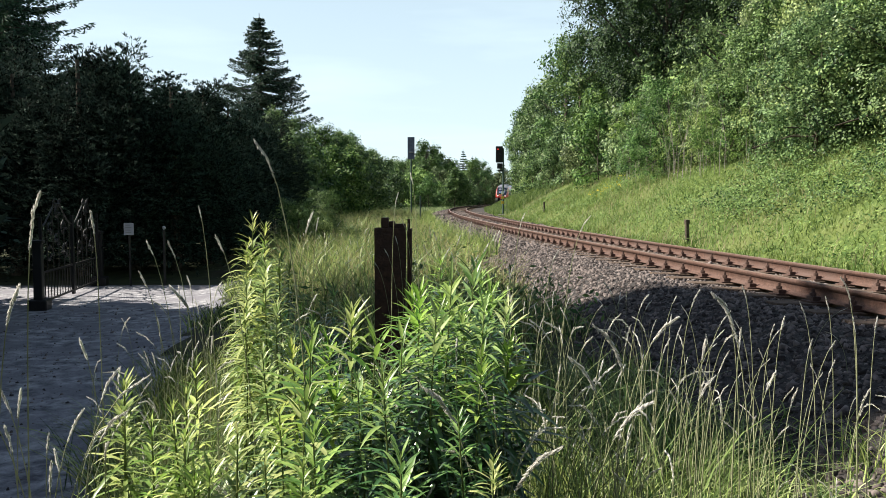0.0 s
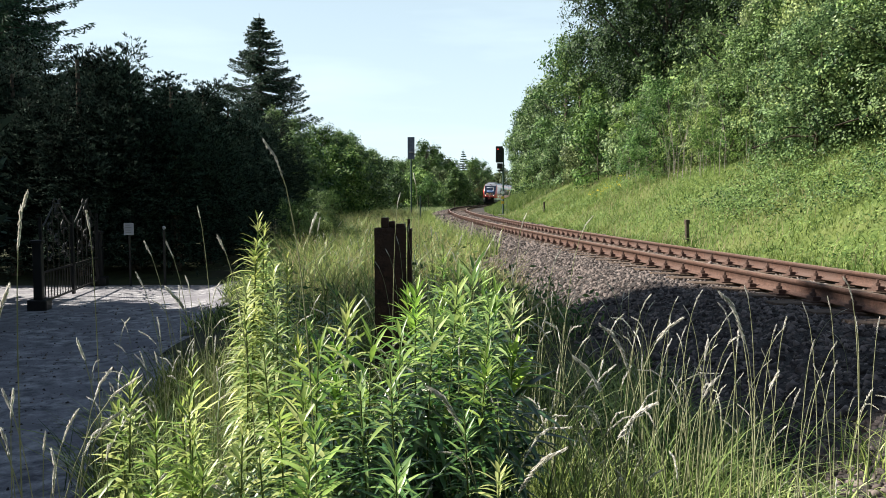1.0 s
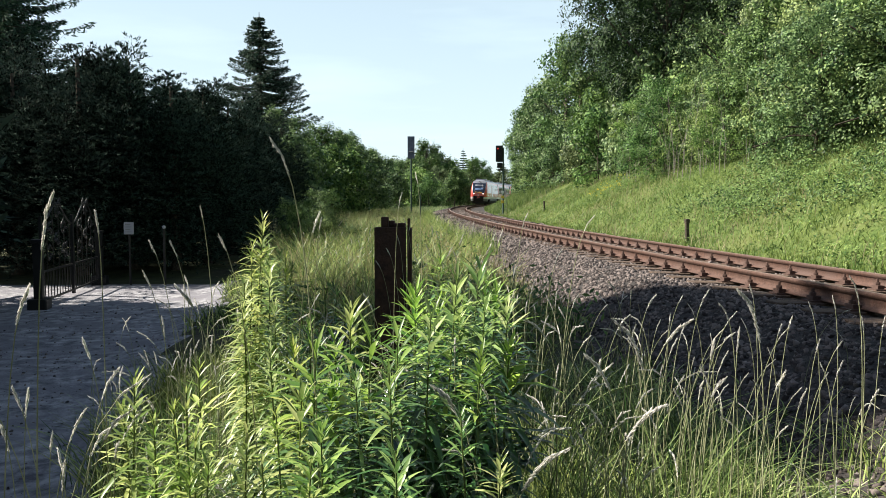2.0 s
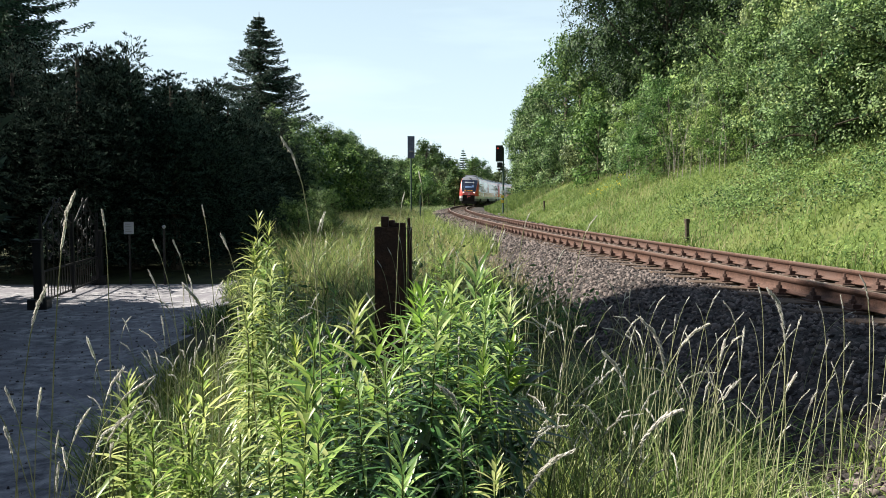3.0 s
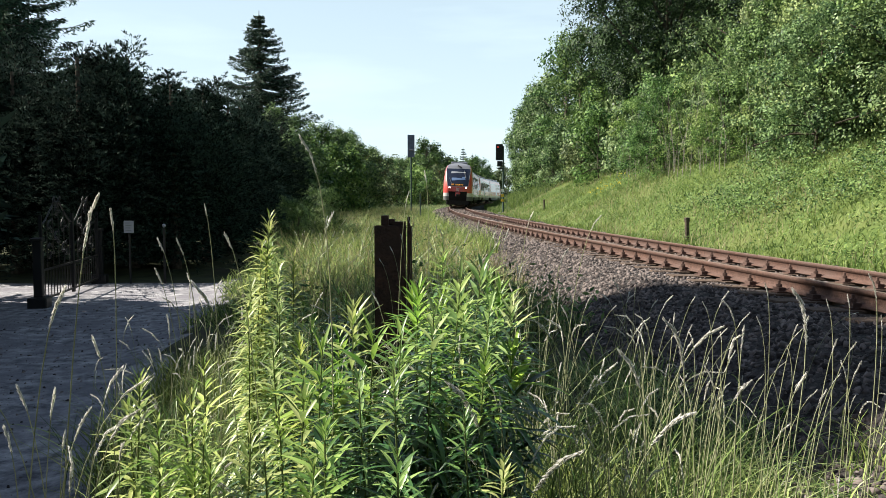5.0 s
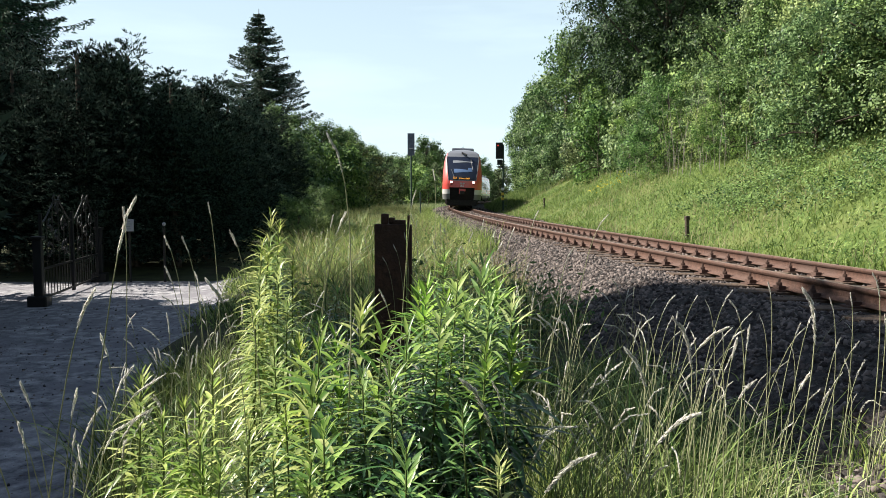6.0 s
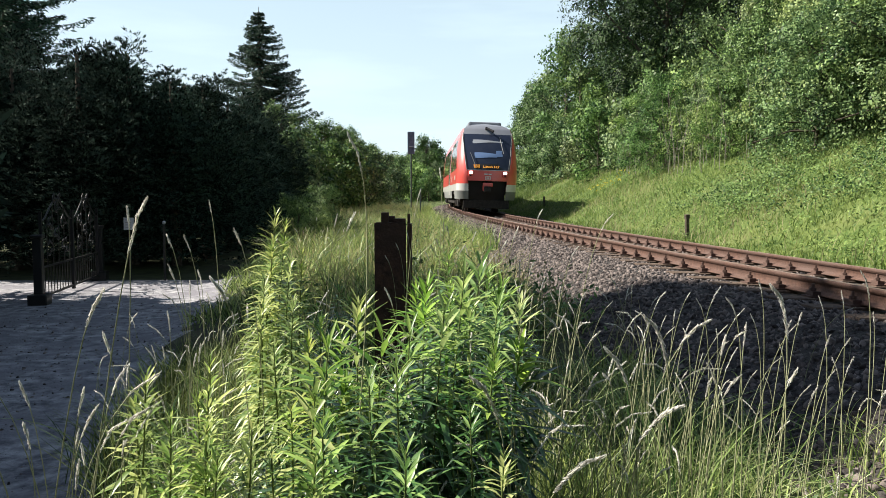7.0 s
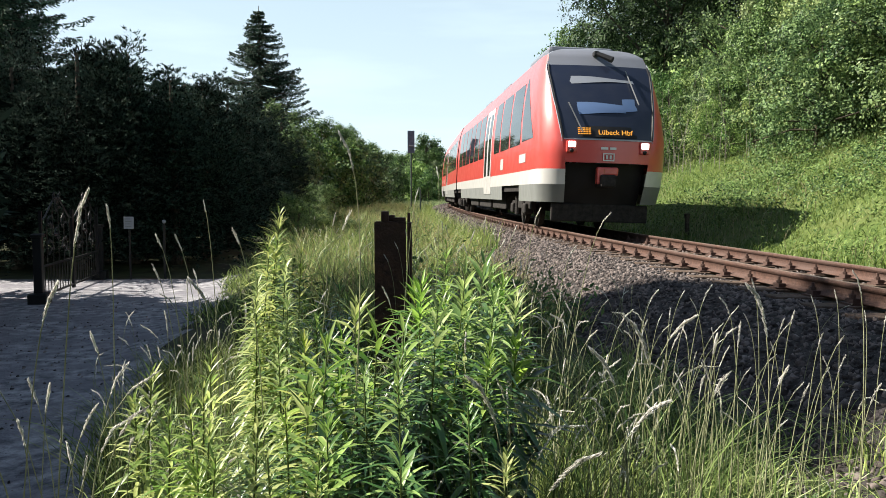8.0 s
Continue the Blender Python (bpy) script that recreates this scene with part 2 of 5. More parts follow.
def track(s, off=0.0, z=0.0):
    """The point s metres along the track, off metres to the right of its middle, z over the rails, which lean into the curve."""
    a = HEADING + s / RADIUS
    return Vector((CENTRE.x - (RADIUS - off) * math.cos(a), CENTRE.y + (RADIUS - off) * math.sin(a), z - CANT * off))


def track_frame(s):
    a = HEADING + s / RADIUS
    return Matrix.Translation(track(s)) @ Matrix.Rotation(-a, 4, "Z") @ Matrix.Rotation(math.atan(CANT), 4, "Y")


def offset(x, y):
    return RADIUS - np.hypot(x - CENTRE.x, y - CENTRE.y)


def lump(x, y, s):
    return np.sin(x * s + 1.3 * np.sin(y * s * .7)) * np.sin(y * s * .9 + 1.7 * np.sin(x * s * .6))


DRIVE_Z = -0.74


def drive_edge(y):
    return np.interp(y, (-10, 0, 2.0, 3.0, 4.1, 7.6, 13.5, 15), (-0.5, -0.5, -0.75, -1.12, -1.7, -2.6, -3.6, -3.8)) + 0.10 * np.sin(y * 1.3) + 0.05 * np.sin(y * 3.1)


PROFILE_O = (-400, -60, -9, -4.2, -2.95, -1.75, -1.5, 1.5, 1.8, 2.7, 3.3, 8.2, 14, 30, 400)
PROFILE_Z = (-0.9, -0.8, -0.66, -0.62, -0.60, -0.24, -0.20, -0.20, -0.24, -0.36, -0.30, 2.25, 4.0, 5.5, 6)


def ground(x, y):
    x, y = np.asarray(x, float), np.asarray(y, float)
    o = offset(x, y)
    z = np.interp(o, PROFILE_O, PROFILE_Z)
    z = z - CANT * np.where(np.abs(o) < 2.6, o, 0) * np.clip((2.6 - np.abs(o)) / 0.8, 0, 1)
    rough = np.clip((np.abs(o) - 2.6) / 1.5, 0, 1)
    z = z + rough * (0.035 * lump(x, y, 1.1) + 0.10 * np.clip((o - 3) / 4, 0, 1) * lump(x, y, 0.45))
    in_drive = np.clip((drive_edge(y) - x) / 0.5, 0, 1) * np.clip((16.3 - y) / 0.8, 0, 1)
    z = z * (1 - in_drive) + (DRIVE_Z + 0.012 * lump(x, y, 0.8)) * in_drive
    return z


# ---- ground: one sheet to the horizon ----
def graded(lo, fine0, fine1, hi, step):
    mid = np.arange(fine0, fine1 + step / 2, step)
    up, down, d = [], [], step
    v = fine1
    while v < hi:
        d *= 1.16
        v += d
        up.append(v)
    d, v = step, fine0
    while v > lo:
        d *= 1.16
        v -= d
        down.append(v)
    return np.array(down[::-1] + list(mid) + up)


def make_ground():
    xs, ys = graded(-1500, -8, 13, 1500, 0.16), graded(-200, -5, 34, 3000, 0.18)
    X, Y = np.meshgrid(xs, ys)
    V = np.stack([X, Y, ground(X, Y)], -1).reshape(-1, 3)
    nx, ny = len(xs), len(ys)
    i = (np.arange(ny - 1)[:, None] * nx + np.arange(nx - 1)[None]).ravel()
    Q = np.stack([i, i + 1, i + nx + 1, i + nx], -1)
    c = V[Q].mean(1)
    o = offset(c[:, 0], c[:, 1]) + 0.12 * lump(c[:, 0], c[:, 1], 2.3)
    slot = np.zeros(len(Q), int)                                # soil under the tall grass
    slot[(o > 2.75) & (o < 9.0)] = 1                            # the mown bank
    slot[(o > 9.0)] = 2                                         # under the wood
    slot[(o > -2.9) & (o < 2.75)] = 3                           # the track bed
    # beyond 14.55 the drive's shaded end is coloured as dark soil and forest floor
    slot[(c[:, 0] < drive_edge(c[:, 1])) & (c[:, 1] < 14.55 + 0.1 * np.sin(c[:, 0] * 2.0)) & (c[:, 0] > -22)] = 4
    slot[(o < -8.2) & (c[:, 1] > 14.5)] = 2
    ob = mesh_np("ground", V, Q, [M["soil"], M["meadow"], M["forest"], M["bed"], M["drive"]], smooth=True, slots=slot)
    return tagged(ob, "grassy ground with a grey gravel drive, track bed and bank", "ground", kind="structure")


make_ground()


# ---- the track ----
def sweep(name, section, s0, s1, step, off, mats, parent, slots):
    ss = np.arange(s0, s1 + step / 2, step)
    k = len(section)
    V = [track(s, off + a, b) for s in ss for a, b in section]
    Q, sl = [], []
    for i in range(len(ss) - 1):
        for j in range(k):
            Q.append((i * k + j, i * k + (j + 1) % k, (i + 1) * k + (j + 1) % k, (i + 1) * k + j))
            sl.append(slots[j])
    return mesh_np(name, V, Q, mats, parent, slots=sl)


track_line = empty("railway_track", Matrix(), "single railway track with rusty rails on ballast", "railway track")
track_line["kind"] = "structure"
RAIL = ((-0.072, -0.160), (-0.072, -0.148), (-0.018, -0.130), (-0.009, -0.115), (-0.009, -0.050), (-0.035, -0.036), (-0.035, -0.008),
        (-0.027, 0.0), (0.027, 0.0), (0.035, -0.008), (0.035, -0.036), (0.009, -0.050), (0.009, -0.115), (0.018, -0.130), (0.072, -0.148),
        (0.072, -0.160))
RAIL_SLOTS = [1 if j in (7,) else 0 for j in range(16)]
for side in (-1, 1):
    tagged(sweep("rail", RAIL, -12, 215, 0.6, side * 0.7525, [M["rust"], M["rail_top"]], track_line, RAIL_SLOTS),
           "rust-brown steel rail with a worn head")


def sleeper_mesh():
    bm = bmesh.new()
    box(bm, -1.28, 1.28, -0.125, 0.125, -0.33, -0.175, 0.012)
    me = bpy.data.meshes.new("sleeper")
    bm.to_mesh(me)
    bm.free()
    me.materials.append(M["sleeper"])
    return me


def fastening_mesh():
    """A ribbed plate with a clip and a bolt on both sides of the rail's foot."""
    bm = bmesh.new()
    box(bm, -0.17, 0.17, -0.08, 0.08, -0.175, -0.158)
    for sx in (-1, 1):
        box(bm, min(sx * .055, sx * .135), max(sx * .055, sx * .135), -0.055, 0.055, -0.158, -0.118)
        rod(bm, (sx * .105, 0, -0.12), (sx * .105, 0, -0.085), 0.030, n=6)
        rod(bm, (sx * .105, 0, -0.085), (sx * .105, 0, -0.045), 0.014, n=6)
    me = bpy.data.meshes.new("rail_fastening")
    bm.to_mesh(me)
    bm.free()
    me.materials.append(M["rust"])
    return me


SPACING = 0.6
far_sleepers, far_fast = bmesh.new(), bmesh.new()
me_s, me_f = sleeper_mesh(), fastening_mesh()
for i in range(-14, 350):
    s = (i + 0.6) * SPACING
    m = track_frame(s)
    if -3 < s < 62:
        o = new("sleeper", me_s)
        o.parent, o.matrix_basis = track_line, m
        for side in (-1, 1):
            o = new("rail_fastening", me_f)
            o.parent, o.matrix_basis = track_line, m @ pose(side * 0.7525, 0, 0)
    else:
        box(far_sleepers, -1.28, 1.28, -0.125, 0.125, -0.33, -0.175, m=m)
        for side in (-1, 1):
            box(far_fast, side * .7525 - .15, side * .7525 + .15, -0.06, 0.06, -0.175, -0.11, m=m)
tagged(part("far_sleepers", far_sleepers, M["sleeper"], track_line), kind="stuff")
tagged(part("far_fastenings", far_fast, M["rust"], track_line), kind="stuff")


# ---- foliage helpers ----
rng = np.random.default_rng(5)


def unit(v):
    return v / np.maximum(np.linalg.norm(v, axis=-1, keepdims=True), 1e-9)


def facing_leaves(c, size, aspect, out):
    """Leaves whose faces turn outwards and up, as a crown's do."""
    n = len(c)
    w = unit(out + np.array([0, 0, 0.36]) + rng.normal(size=(n, 3)) * 0.29)
    u = unit(np.cross(w, rng.normal(size=(n, 3))))
    v = np.cross(w, u)
    L = size * rng.uniform(0.6, 1.25, (n, 1))
    W = L * aspect * 0.5
    V = np.stack([c - u * L * .5, c + v * W - w * W * .35, c + u * L * .5 - w * L * .12, c - v * W - w * W * .35], 1).reshape(-1, 3)
    return V, np.arange(4 * n).reshape(-1, 4)


def leaf_quads(c, size, aspect=0.55, lean=None, droop=0.0):
    """Leaves as folded diamonds round the points c. lean: the direction in which they grow, roughly."""
    n = len(c)
    u = rng.normal(size=(n, 3))
    if lean is not None:
        u = u * 0.55 + lean
    u[:, 2] -= droop
    u = unit(u)
    v = unit(np.cross(u, rng.normal(size=(n, 3))))
    w = np.cross(u, v)
    L = size * rng.uniform(0.6, 1.35, (n, 1))
    W = L * aspect * 0.5
    V = np.stack([c - u * L * .5, c + v * W + w * W * .35, c + u * L * .5, c - v * W + w * W * .35], 1).reshape(-1, 3)
    Q = np.arange(4 * n).reshape(-1, 4)
    return V, Q


def joined(pairs):
    Vs, Qs, k = [], [], 0
    for V, Q in pairs:
        Vs.append(V)
        Qs.append(Q + k)
        k += len(V)
    return np.concatenate(Vs), np.concatenate(Qs)


def branch_tube(pts, r0, r1, n=5):
    """A tapered limb through the points."""
    pts = np.asarray(pts, float)
    d = unit(np.gradient(pts, axis=0))
    a = unit(np.cross(d, (0.31, 0.9, 0.2)))
    b = np.cross(d, a)
    k = len(pts)
    r = np.linspace(r0, r1, k)[:, None, None]
    th = np.arange(n) * 2 * np.pi / n
    ring = pts[:, None] + r * (np.cos(th)[None, :, None] * a[:, None] + np.sin(th)[None, :, None] * b[:, None])
    i = (np.arange(k - 1)[:, None] * n + np.arange(n)[None]).ravel()
    j = (np.arange(k - 1)[:, None] * n + (np.arange(n)[None] + 1) % n).ravel()
    return ring.reshape(-1, 3), np.stack([i, j, j + n, i + n], -1)


def broad_crown(height, radius, bottom, lobes, twigs, leaves, size, spread=0.2, tall=1.0, full=False):
    """Points of leaves: lobes in the crown, twigs on the lobes, leaves round the twigs. Also gives the lobes' middles."""
    t = rng.uniform(0, 1, lobes)
    ang = rng.uniform(0, 2 * np.pi, lobes)
    env = np.sin(np.pi * ((0.40 if full else 0.14) + (0.54 if full else 0.8) * t)) ** 0.7
    rad = radius * env * rng.uniform(0.35, 0.85, lobes)
    mid = np.stack([rad * np.cos(ang), rad * np.sin(ang), bottom + (height - bottom) * (0.05 + 0.87 * t)], -1)
    lr = radius * rng.uniform(0.19, 0.42, lobes) * (0.6 + 0.4 * env)
    pts, out = [], []
    for c, r in zip(mid, lr):
        d = unit(rng.normal(size=(twigs, 3)))
        p = c + d * r * (rng.uniform(0.45, 1.05, (twigs, 1)) + 0.30 * rng.uniform(0, 1, (twigs, 1)) ** 4) * np.array([1, 1, 0.85 * tall])
        q = np.repeat(p, leaves, 0)
        dd = np.repeat(d, leaves, 0)
        pts.append(q + rng.normal(size=q.shape) * spread)
        out.append(dd)
    return np.concatenate(pts), np.concatenate(out), mid


def broadleaf(name, height, radius, bottom, lobes, twigs, leaves, size, mat, spread=0.2, label="", category="tree", trunk=0.2, tall=1.0):
    th = empty(name, Matrix(), label, category)
    p, out, mid = broad_crown(height, radius, bottom, lobes, twigs, leaves, size, spread, tall, category == "bush")
    V, Q = facing_leaves(p, size, 0.62, out)
    mesh_np("crown", V, Q, mat, th)
    top = height * 0.8
    zz = np.linspace(-0.3, top, 7)
    stem = np.stack([0.12 * np.sin(zz * .7), 0.10 * np.cos(zz * .5), zz], -1)
    mesh_np("trunk", *branch_tube(stem, trunk, trunk * 0.25, 8), M["bark"], th, smooth=True)
    limbs = []
    for c in mid[:: max(1, len(mid) // 14)]:
        z0 = max(0.15 * height, c[2] - np.hypot(c[0], c[1]) * 0.9)
        a = np.array([0.12 * np.sin(z0 * .7), 0.10 * np.cos(z0 * .5), min(z0, top)])
        limbs.append(branch_tube([a, a * .6 + c * .4 + (0, 0, 0.15), c], trunk * 0.4, 0.02, 5))
    tagged(mesh_np("limb_mass", *joined(limbs), M["bark"], th, smooth=True), kind="stuff")
    return th


def conifer_bush(name, height, radius, spires, twigs, leaves, size, mat, label, category="conifer"):
    """A dense dark conifer: upright spires of fine sprays on a short stem."""
    th = empty(name, Matrix(), label, category)
    pts, lean = [], []
    for k in range(spires):
        a, r = rng.uniform(0, 2 * np.pi), radius * math.sqrt(rng.uniform(0, 0.8))
        h = height * (1 - 0.42 * (r / radius) ** 1.5) * rng.uniform(0.74, 1.0)
        n = twigs
        t = rng.uniform(0.02, 1, n) ** 0.65
        w = radius * 0.34 * (1 - t) ** 0.6 + 0.02
        d = rng.uniform(0, 2 * np.pi, n)
        p = np.stack([r * math.cos(a) + w * np.cos(d), r * math.sin(a) + w * np.sin(d), t * h], -1)
        rise = 0.25 + 1.1 * t ** 3 + rng.normal(size=n) * 0.25
        out = np.repeat(unit(np.stack([np.cos(d), np.sin(d), rise], -1)), leaves, 0)
        across = np.repeat(np.stack([-np.sin(d), np.cos(d), 0 * d], -1), leaves, 0)
        along = rng.uniform(0, 1, n * leaves)[:, None]
        side = rng.uniform(-1, 1, n * leaves)[:, None]
        reach = np.repeat(rng.uniform(0.2, 0.46, n), leaves)[:, None]
        q = np.repeat(p, leaves, 0) + out * reach * along + across * side * (1.1 - along) * 0.12
        q[:, 2] -= (reach * 0.45 * along ** 2)[:, 0]
        pts.append(q + rng.normal(size=q.shape) * 0.012)
        lean.append(out * 1.2 + across * side * 0.7)
    V, Q = leaf_quads(np.concatenate(pts), size, 0.3, np.concatenate(lean))
    mesh_np("crown", V, Q, mat, th)
    mesh_np("trunk", *branch_tube([(0, 0, -0.3), (0.03, 0, height * .4), (0, 0.04, height * .85)], 0.13, 0.03, 7), M["bark"], th, smooth=True)
    return th


def spruce(name, height, radius, tiers, mat, label):
    """A spruce: whorls of sagging boughs with hanging sprays."""
    th = empty(name, Matrix(), label, "spruce")
    pts, lean, boughs = [], [], []
    for k in range(tiers):
        f = (k + rng.uniform(-.2, .2)) / tiers
        z = height * (0.06 + 0.92 * f)
        R = radius * 1.2 * (1 - f) ** 0.84 + 0.03
        for b in range(10 if f < .8 else 8):
            a = rng.uniform(0, 2 * np.pi)
            r = R * rng.uniform(0.6, 1.1)
            t = np.linspace(0, 1, 6)
            zz = z - r * 0.34 * t + r * 0.36 * t ** 2.4
            bough = np.stack([r * t * math.cos(a), r * t * math.sin(a), zz], -1)
            boughs.append(branch_tube(bough, 0.03, 0.006, 4))
            n = int(38 + 56 * r)
            tt = rng.uniform(0.03, 1, n) ** 0.9
            side = rng.uniform(-1, 1, n) * (0.10 + 0.24 * r * (1 - tt) * tt * 1.6 + 0.05)
            p = np.stack([np.interp(tt, t, bough[:, i]) for i in range(3)], -1)
            p += side[:, None] * np.array([-math.sin(a), math.cos(a), 0])
            p[:, 2] -= np.abs(side) * 0.25 + rng.uniform(0, 0.14, n)
            pts.append(p)
            s = np.sign(side)[:, None]
            lean.append(np.array([math.cos(a), math.sin(a), 0]) * 0.8 + s * np.array([-math.sin(a), math.cos(a), 0]) * 0.5 + np.array([0, 0, -0.25]))
    V, Q = leaf_quads(np.concatenate(pts), 0.23, 0.24, np.concatenate(lean))
    mesh_np("crown", V, Q, mat, th)
    tagged(mesh_np("bough_mass", *joined(boughs), M["bark"], th), kind="stuff")
    mesh_np("trunk", *branch_tube([(0, 0, -0.4), (0, 0, height * .5), (0, 0, height * .985)], 0.02 * height, 0.02, 8), M["bark"], th, smooth=True)
    return th


def place(th, x, y, scale=1.0, turn=0.0, sink=0.05, label="", group="", squash=1.0):
    """Sets a thing on the ground."""
    th.matrix_basis = pose(x, y, float(ground(x, y)) - sink, 0, 0, turn) @ Matrix.Diagonal((scale, scale, scale * squash, 1))
    return tagged(th, label, group=group)


def place_copy(th, x, y, scale=1.0, turn=0.0, sink=0.05, label="", group="", squash=1.0):
    c = copy_thing(th, Matrix())
    return place(c, x, y, scale, turn, sink, label, group, squash)


# ---- conifers and hedge along the drive ----
YEW = "dense dark green conifer in the hedge beside the drive and its added screen rows"
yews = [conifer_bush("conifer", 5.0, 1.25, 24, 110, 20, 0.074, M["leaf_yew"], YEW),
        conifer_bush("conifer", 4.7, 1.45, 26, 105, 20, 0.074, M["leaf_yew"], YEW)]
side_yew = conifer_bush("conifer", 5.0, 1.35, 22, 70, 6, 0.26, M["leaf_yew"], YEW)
# (x, y, height): the row behind the drive's end, then away along the line
HEDGE = ((-8.7, 16.0, 4.85), (-7.3, 15.9, 5.15), (-6.5, 16.5, 5.2), (-5.65, 16.6, 4.6), (-5.5, 18.3, 4.75), (-5.7, 21.0, 4.8), (-6.3, 24.5, 5.1),
         (-9.6, 17.8, 5.6), (-6.9, 28.5, 5.3), (-7.5, 33, 5.6))
# those beyond the view's edge, which shade the drive
SIDE = ((-11.0, 16.2, 5.8), (-8.6, 20.5, 5.8), (-6.8, 21, 5.2), (-12.5, 20.0, 6.5), (-10.5, 24, 6.6)) + tuple((-7.75 + 0.1 * math.sin(k * 2.0), 9.7 - 1.2 * k, 6.6 + 0.2 * math.sin(k * 3.0)) for k in range(10)) + tuple((-9.3, 10.4 - 1.3 * k, 8.2) for k in range(10))
# unseen row added behind the camera to cut skylight on what faces it
SIDE += tuple((-14.0 + 2.6 * k, -7.5 + 0.8 * math.sin(k * 2.2), 10.5 + 0.8 * math.sin(k * 1.7)) for k in range(9))
first = [True, True]
for k, (x, y, h) in enumerate(HEDGE):
    j = k % 2
    sc = h / (5.0, 4.7)[j]
    if first[j]:
        place(yews[j], x, y, sc, 40 * k, group="hedge conifers")
        first[j] = False
    else:
        place_copy(yews[j], x, y, sc, 40 * k, group="hedge conifers")

place(side_yew, *SIDE[0][:2], SIDE[0][2] / 5, 0, group="hedge conifers")
for k, (x, y, h) in enumerate(SIDE[1:]):
    place_copy(side_yew, x, y, h / 5, 50 * k, group="hedge conifers")

FIR = "tall dark spruce with sagging boughs behind the hedge"
big_spruce = place(spruce("spruce", 14.9, 6.2, 46, M["needle"], FIR), -12.9, 56, 1.0, 20)
place_copy(big_spruce, -19.0, 32.5, 1.08, 140)
place_copy(big_spruce, -21.0, 36, 1.0, 250)

# broadleaf trees and bushes beyond the hedge
BUSH = "leafy green bush in the thicket"
bush_a = broadleaf("bush", 4.6, 2.2, 0.1, 42, 20, 21, 0.083, M["leaf_mid"], 0.085, BUSH, "bush", 0.06)
bush_b = broadleaf("bush", 4.0, 2.0, 0.1, 40, 20, 21, 0.083, M["leaf_light"], 0.085, BUSH, "bush", 0.06)
far_bush_a = broadleaf("bush", 4.6, 2.2, 0.1, 28, 17, 11, 0.185, M["leaf_mid"], 0.13, BUSH, "bush", 0.06)
far_bush_b = broadleaf("bush", 4.0, 2.0, 0.1, 26, 17, 11, 0.185, M["leaf_light"], 0.13, BUSH, "bush", 0.06)
dark_bush = broadleaf("bush", 4.4, 2.1, 0.1, 28, 26, 10, 0.18, M["leaf_oak"], 0.14, "dark green bush beside the line", "bush", 0.06)
tree_a = broadleaf("tree", 11.0, 3.6, 1.0, 46, 18, 14, 0.225, M["leaf_mid"], 0.18, "green broadleaf tree in the wood on the bank", "tree", 0.2)
tree_b = broadleaf("tree", 11.5, 3.4, 1.2, 44, 18, 14, 0.225, M["leaf_oak"], 0.18, "dark green broadleaf tree in the wood on the bank", "tree", 0.22)
near_tree = broadleaf("tree", 11.0, 3.7, 0.8, 66, 30, 22, 0.118, M["leaf_mid"], 0.12, "green broadleaf tree in the wood on the bank", "tree", 0.2)
oak = broadleaf("oak", 15.0, 6.2, 3.2, 90, 34, 24, 0.165, M["leaf_dark"], 0.16, "big dark green oak above the bank", "oak", 0.38)
far_tree = broadleaf("far_tree", 11.0, 4.2, -0.4, 30, 24, 4, 0.62, M["leaf_far"], 0.32, "hazy green tree in the distance beyond the curve", "tree", 0.2)
LEFT_TREES = ((tree_b, -8.2, 40, 0.56), (tree_b, -7.4, 48, 0.56), (tree_b, -8.6, 62, 0.60), (dark_bush, -7.4, 37, 1.1), (dark_bush, -7.0, 42, 1.1), (tree_b, -9.5, 76, 0.75),
              (dark_bush, -5.9, 45, 1.05), (dark_bush, -6.3, 52, 1.15), (tree_b, -11.5, 92, 0.85), (dark_bush, -7.0, 62, 1.3), (tree_a, -10.5, 112, 0.88),
              (far_bush_b, -7.5, 84, 1.4), (far_bush_a, -7.4, 100, 1.5), (tree_b, -14.0, 50, 0.6), (tree_b, -7.4, 55, 0.54), (tree_b, -8.2, 70, 0.65),
              (tree_b, -9.6, 95, 0.74), (dark_bush, -7.2, 74, 1.4))
used = set()


def put(th, x, y, sc, turn, squash=1.0, label="", group=""):
    if th in used:
        return place_copy(th, x, y, sc, turn, 0.1, label, group, squash)
    used.add(th)
    return place(th, x, y, sc, turn, 0.1, label, group, squash)


for k, (th, x, y, sc) in enumerate(LEFT_TREES):
    put(th, x, y, sc, 67 * k, group="trees along the line")
# low light bushes where the verge meets the hedge
for k, (x, y, sc) in enumerate(((-2.5, 16.2, 0.30), (-3.2, 17.4, 0.36), (-3.0, 20.0, 0.34), (-3.6, 23.0, 0.42), (-2.2, 18.4, 0.24))):
    put((bush_b, bush_a)[k % 2], x, y, sc, 90 * k, 1.0, "low light green bush at the edge of the verge", "bushes by the verge")
# the far wood where the line bends away
for k in range(26):
    x0 = 655 + k * 9.2
    d = 170 + 60 * ((k * 7) % 5) / 5 + (40 if x0 > 800 else 0)
    put(far_tree, (x0 - 784) / 1390 * d, d, 0.78 + 0.3 * ((k * 3) % 4) / 4 + (0.25 if 735 < x0 < 775 else 0), 50 * k, group="distant trees")
for k in range(24):
    put(far_tree, -260 + 26 * k, 330 + 30 * (k % 3), 1.3, 33 * k, group="distant trees")
far_spruce = place(spruce("spruce", 12.5, 3.0, 24, M["needle"], "dark spruce in the distant wood"), 4.2, 165, 1.0, 10)
place_copy(far_spruce, 6.4, 172, 0.92, 90)
place_copy(far_spruce, 3.0, 170, 0.86, 200)
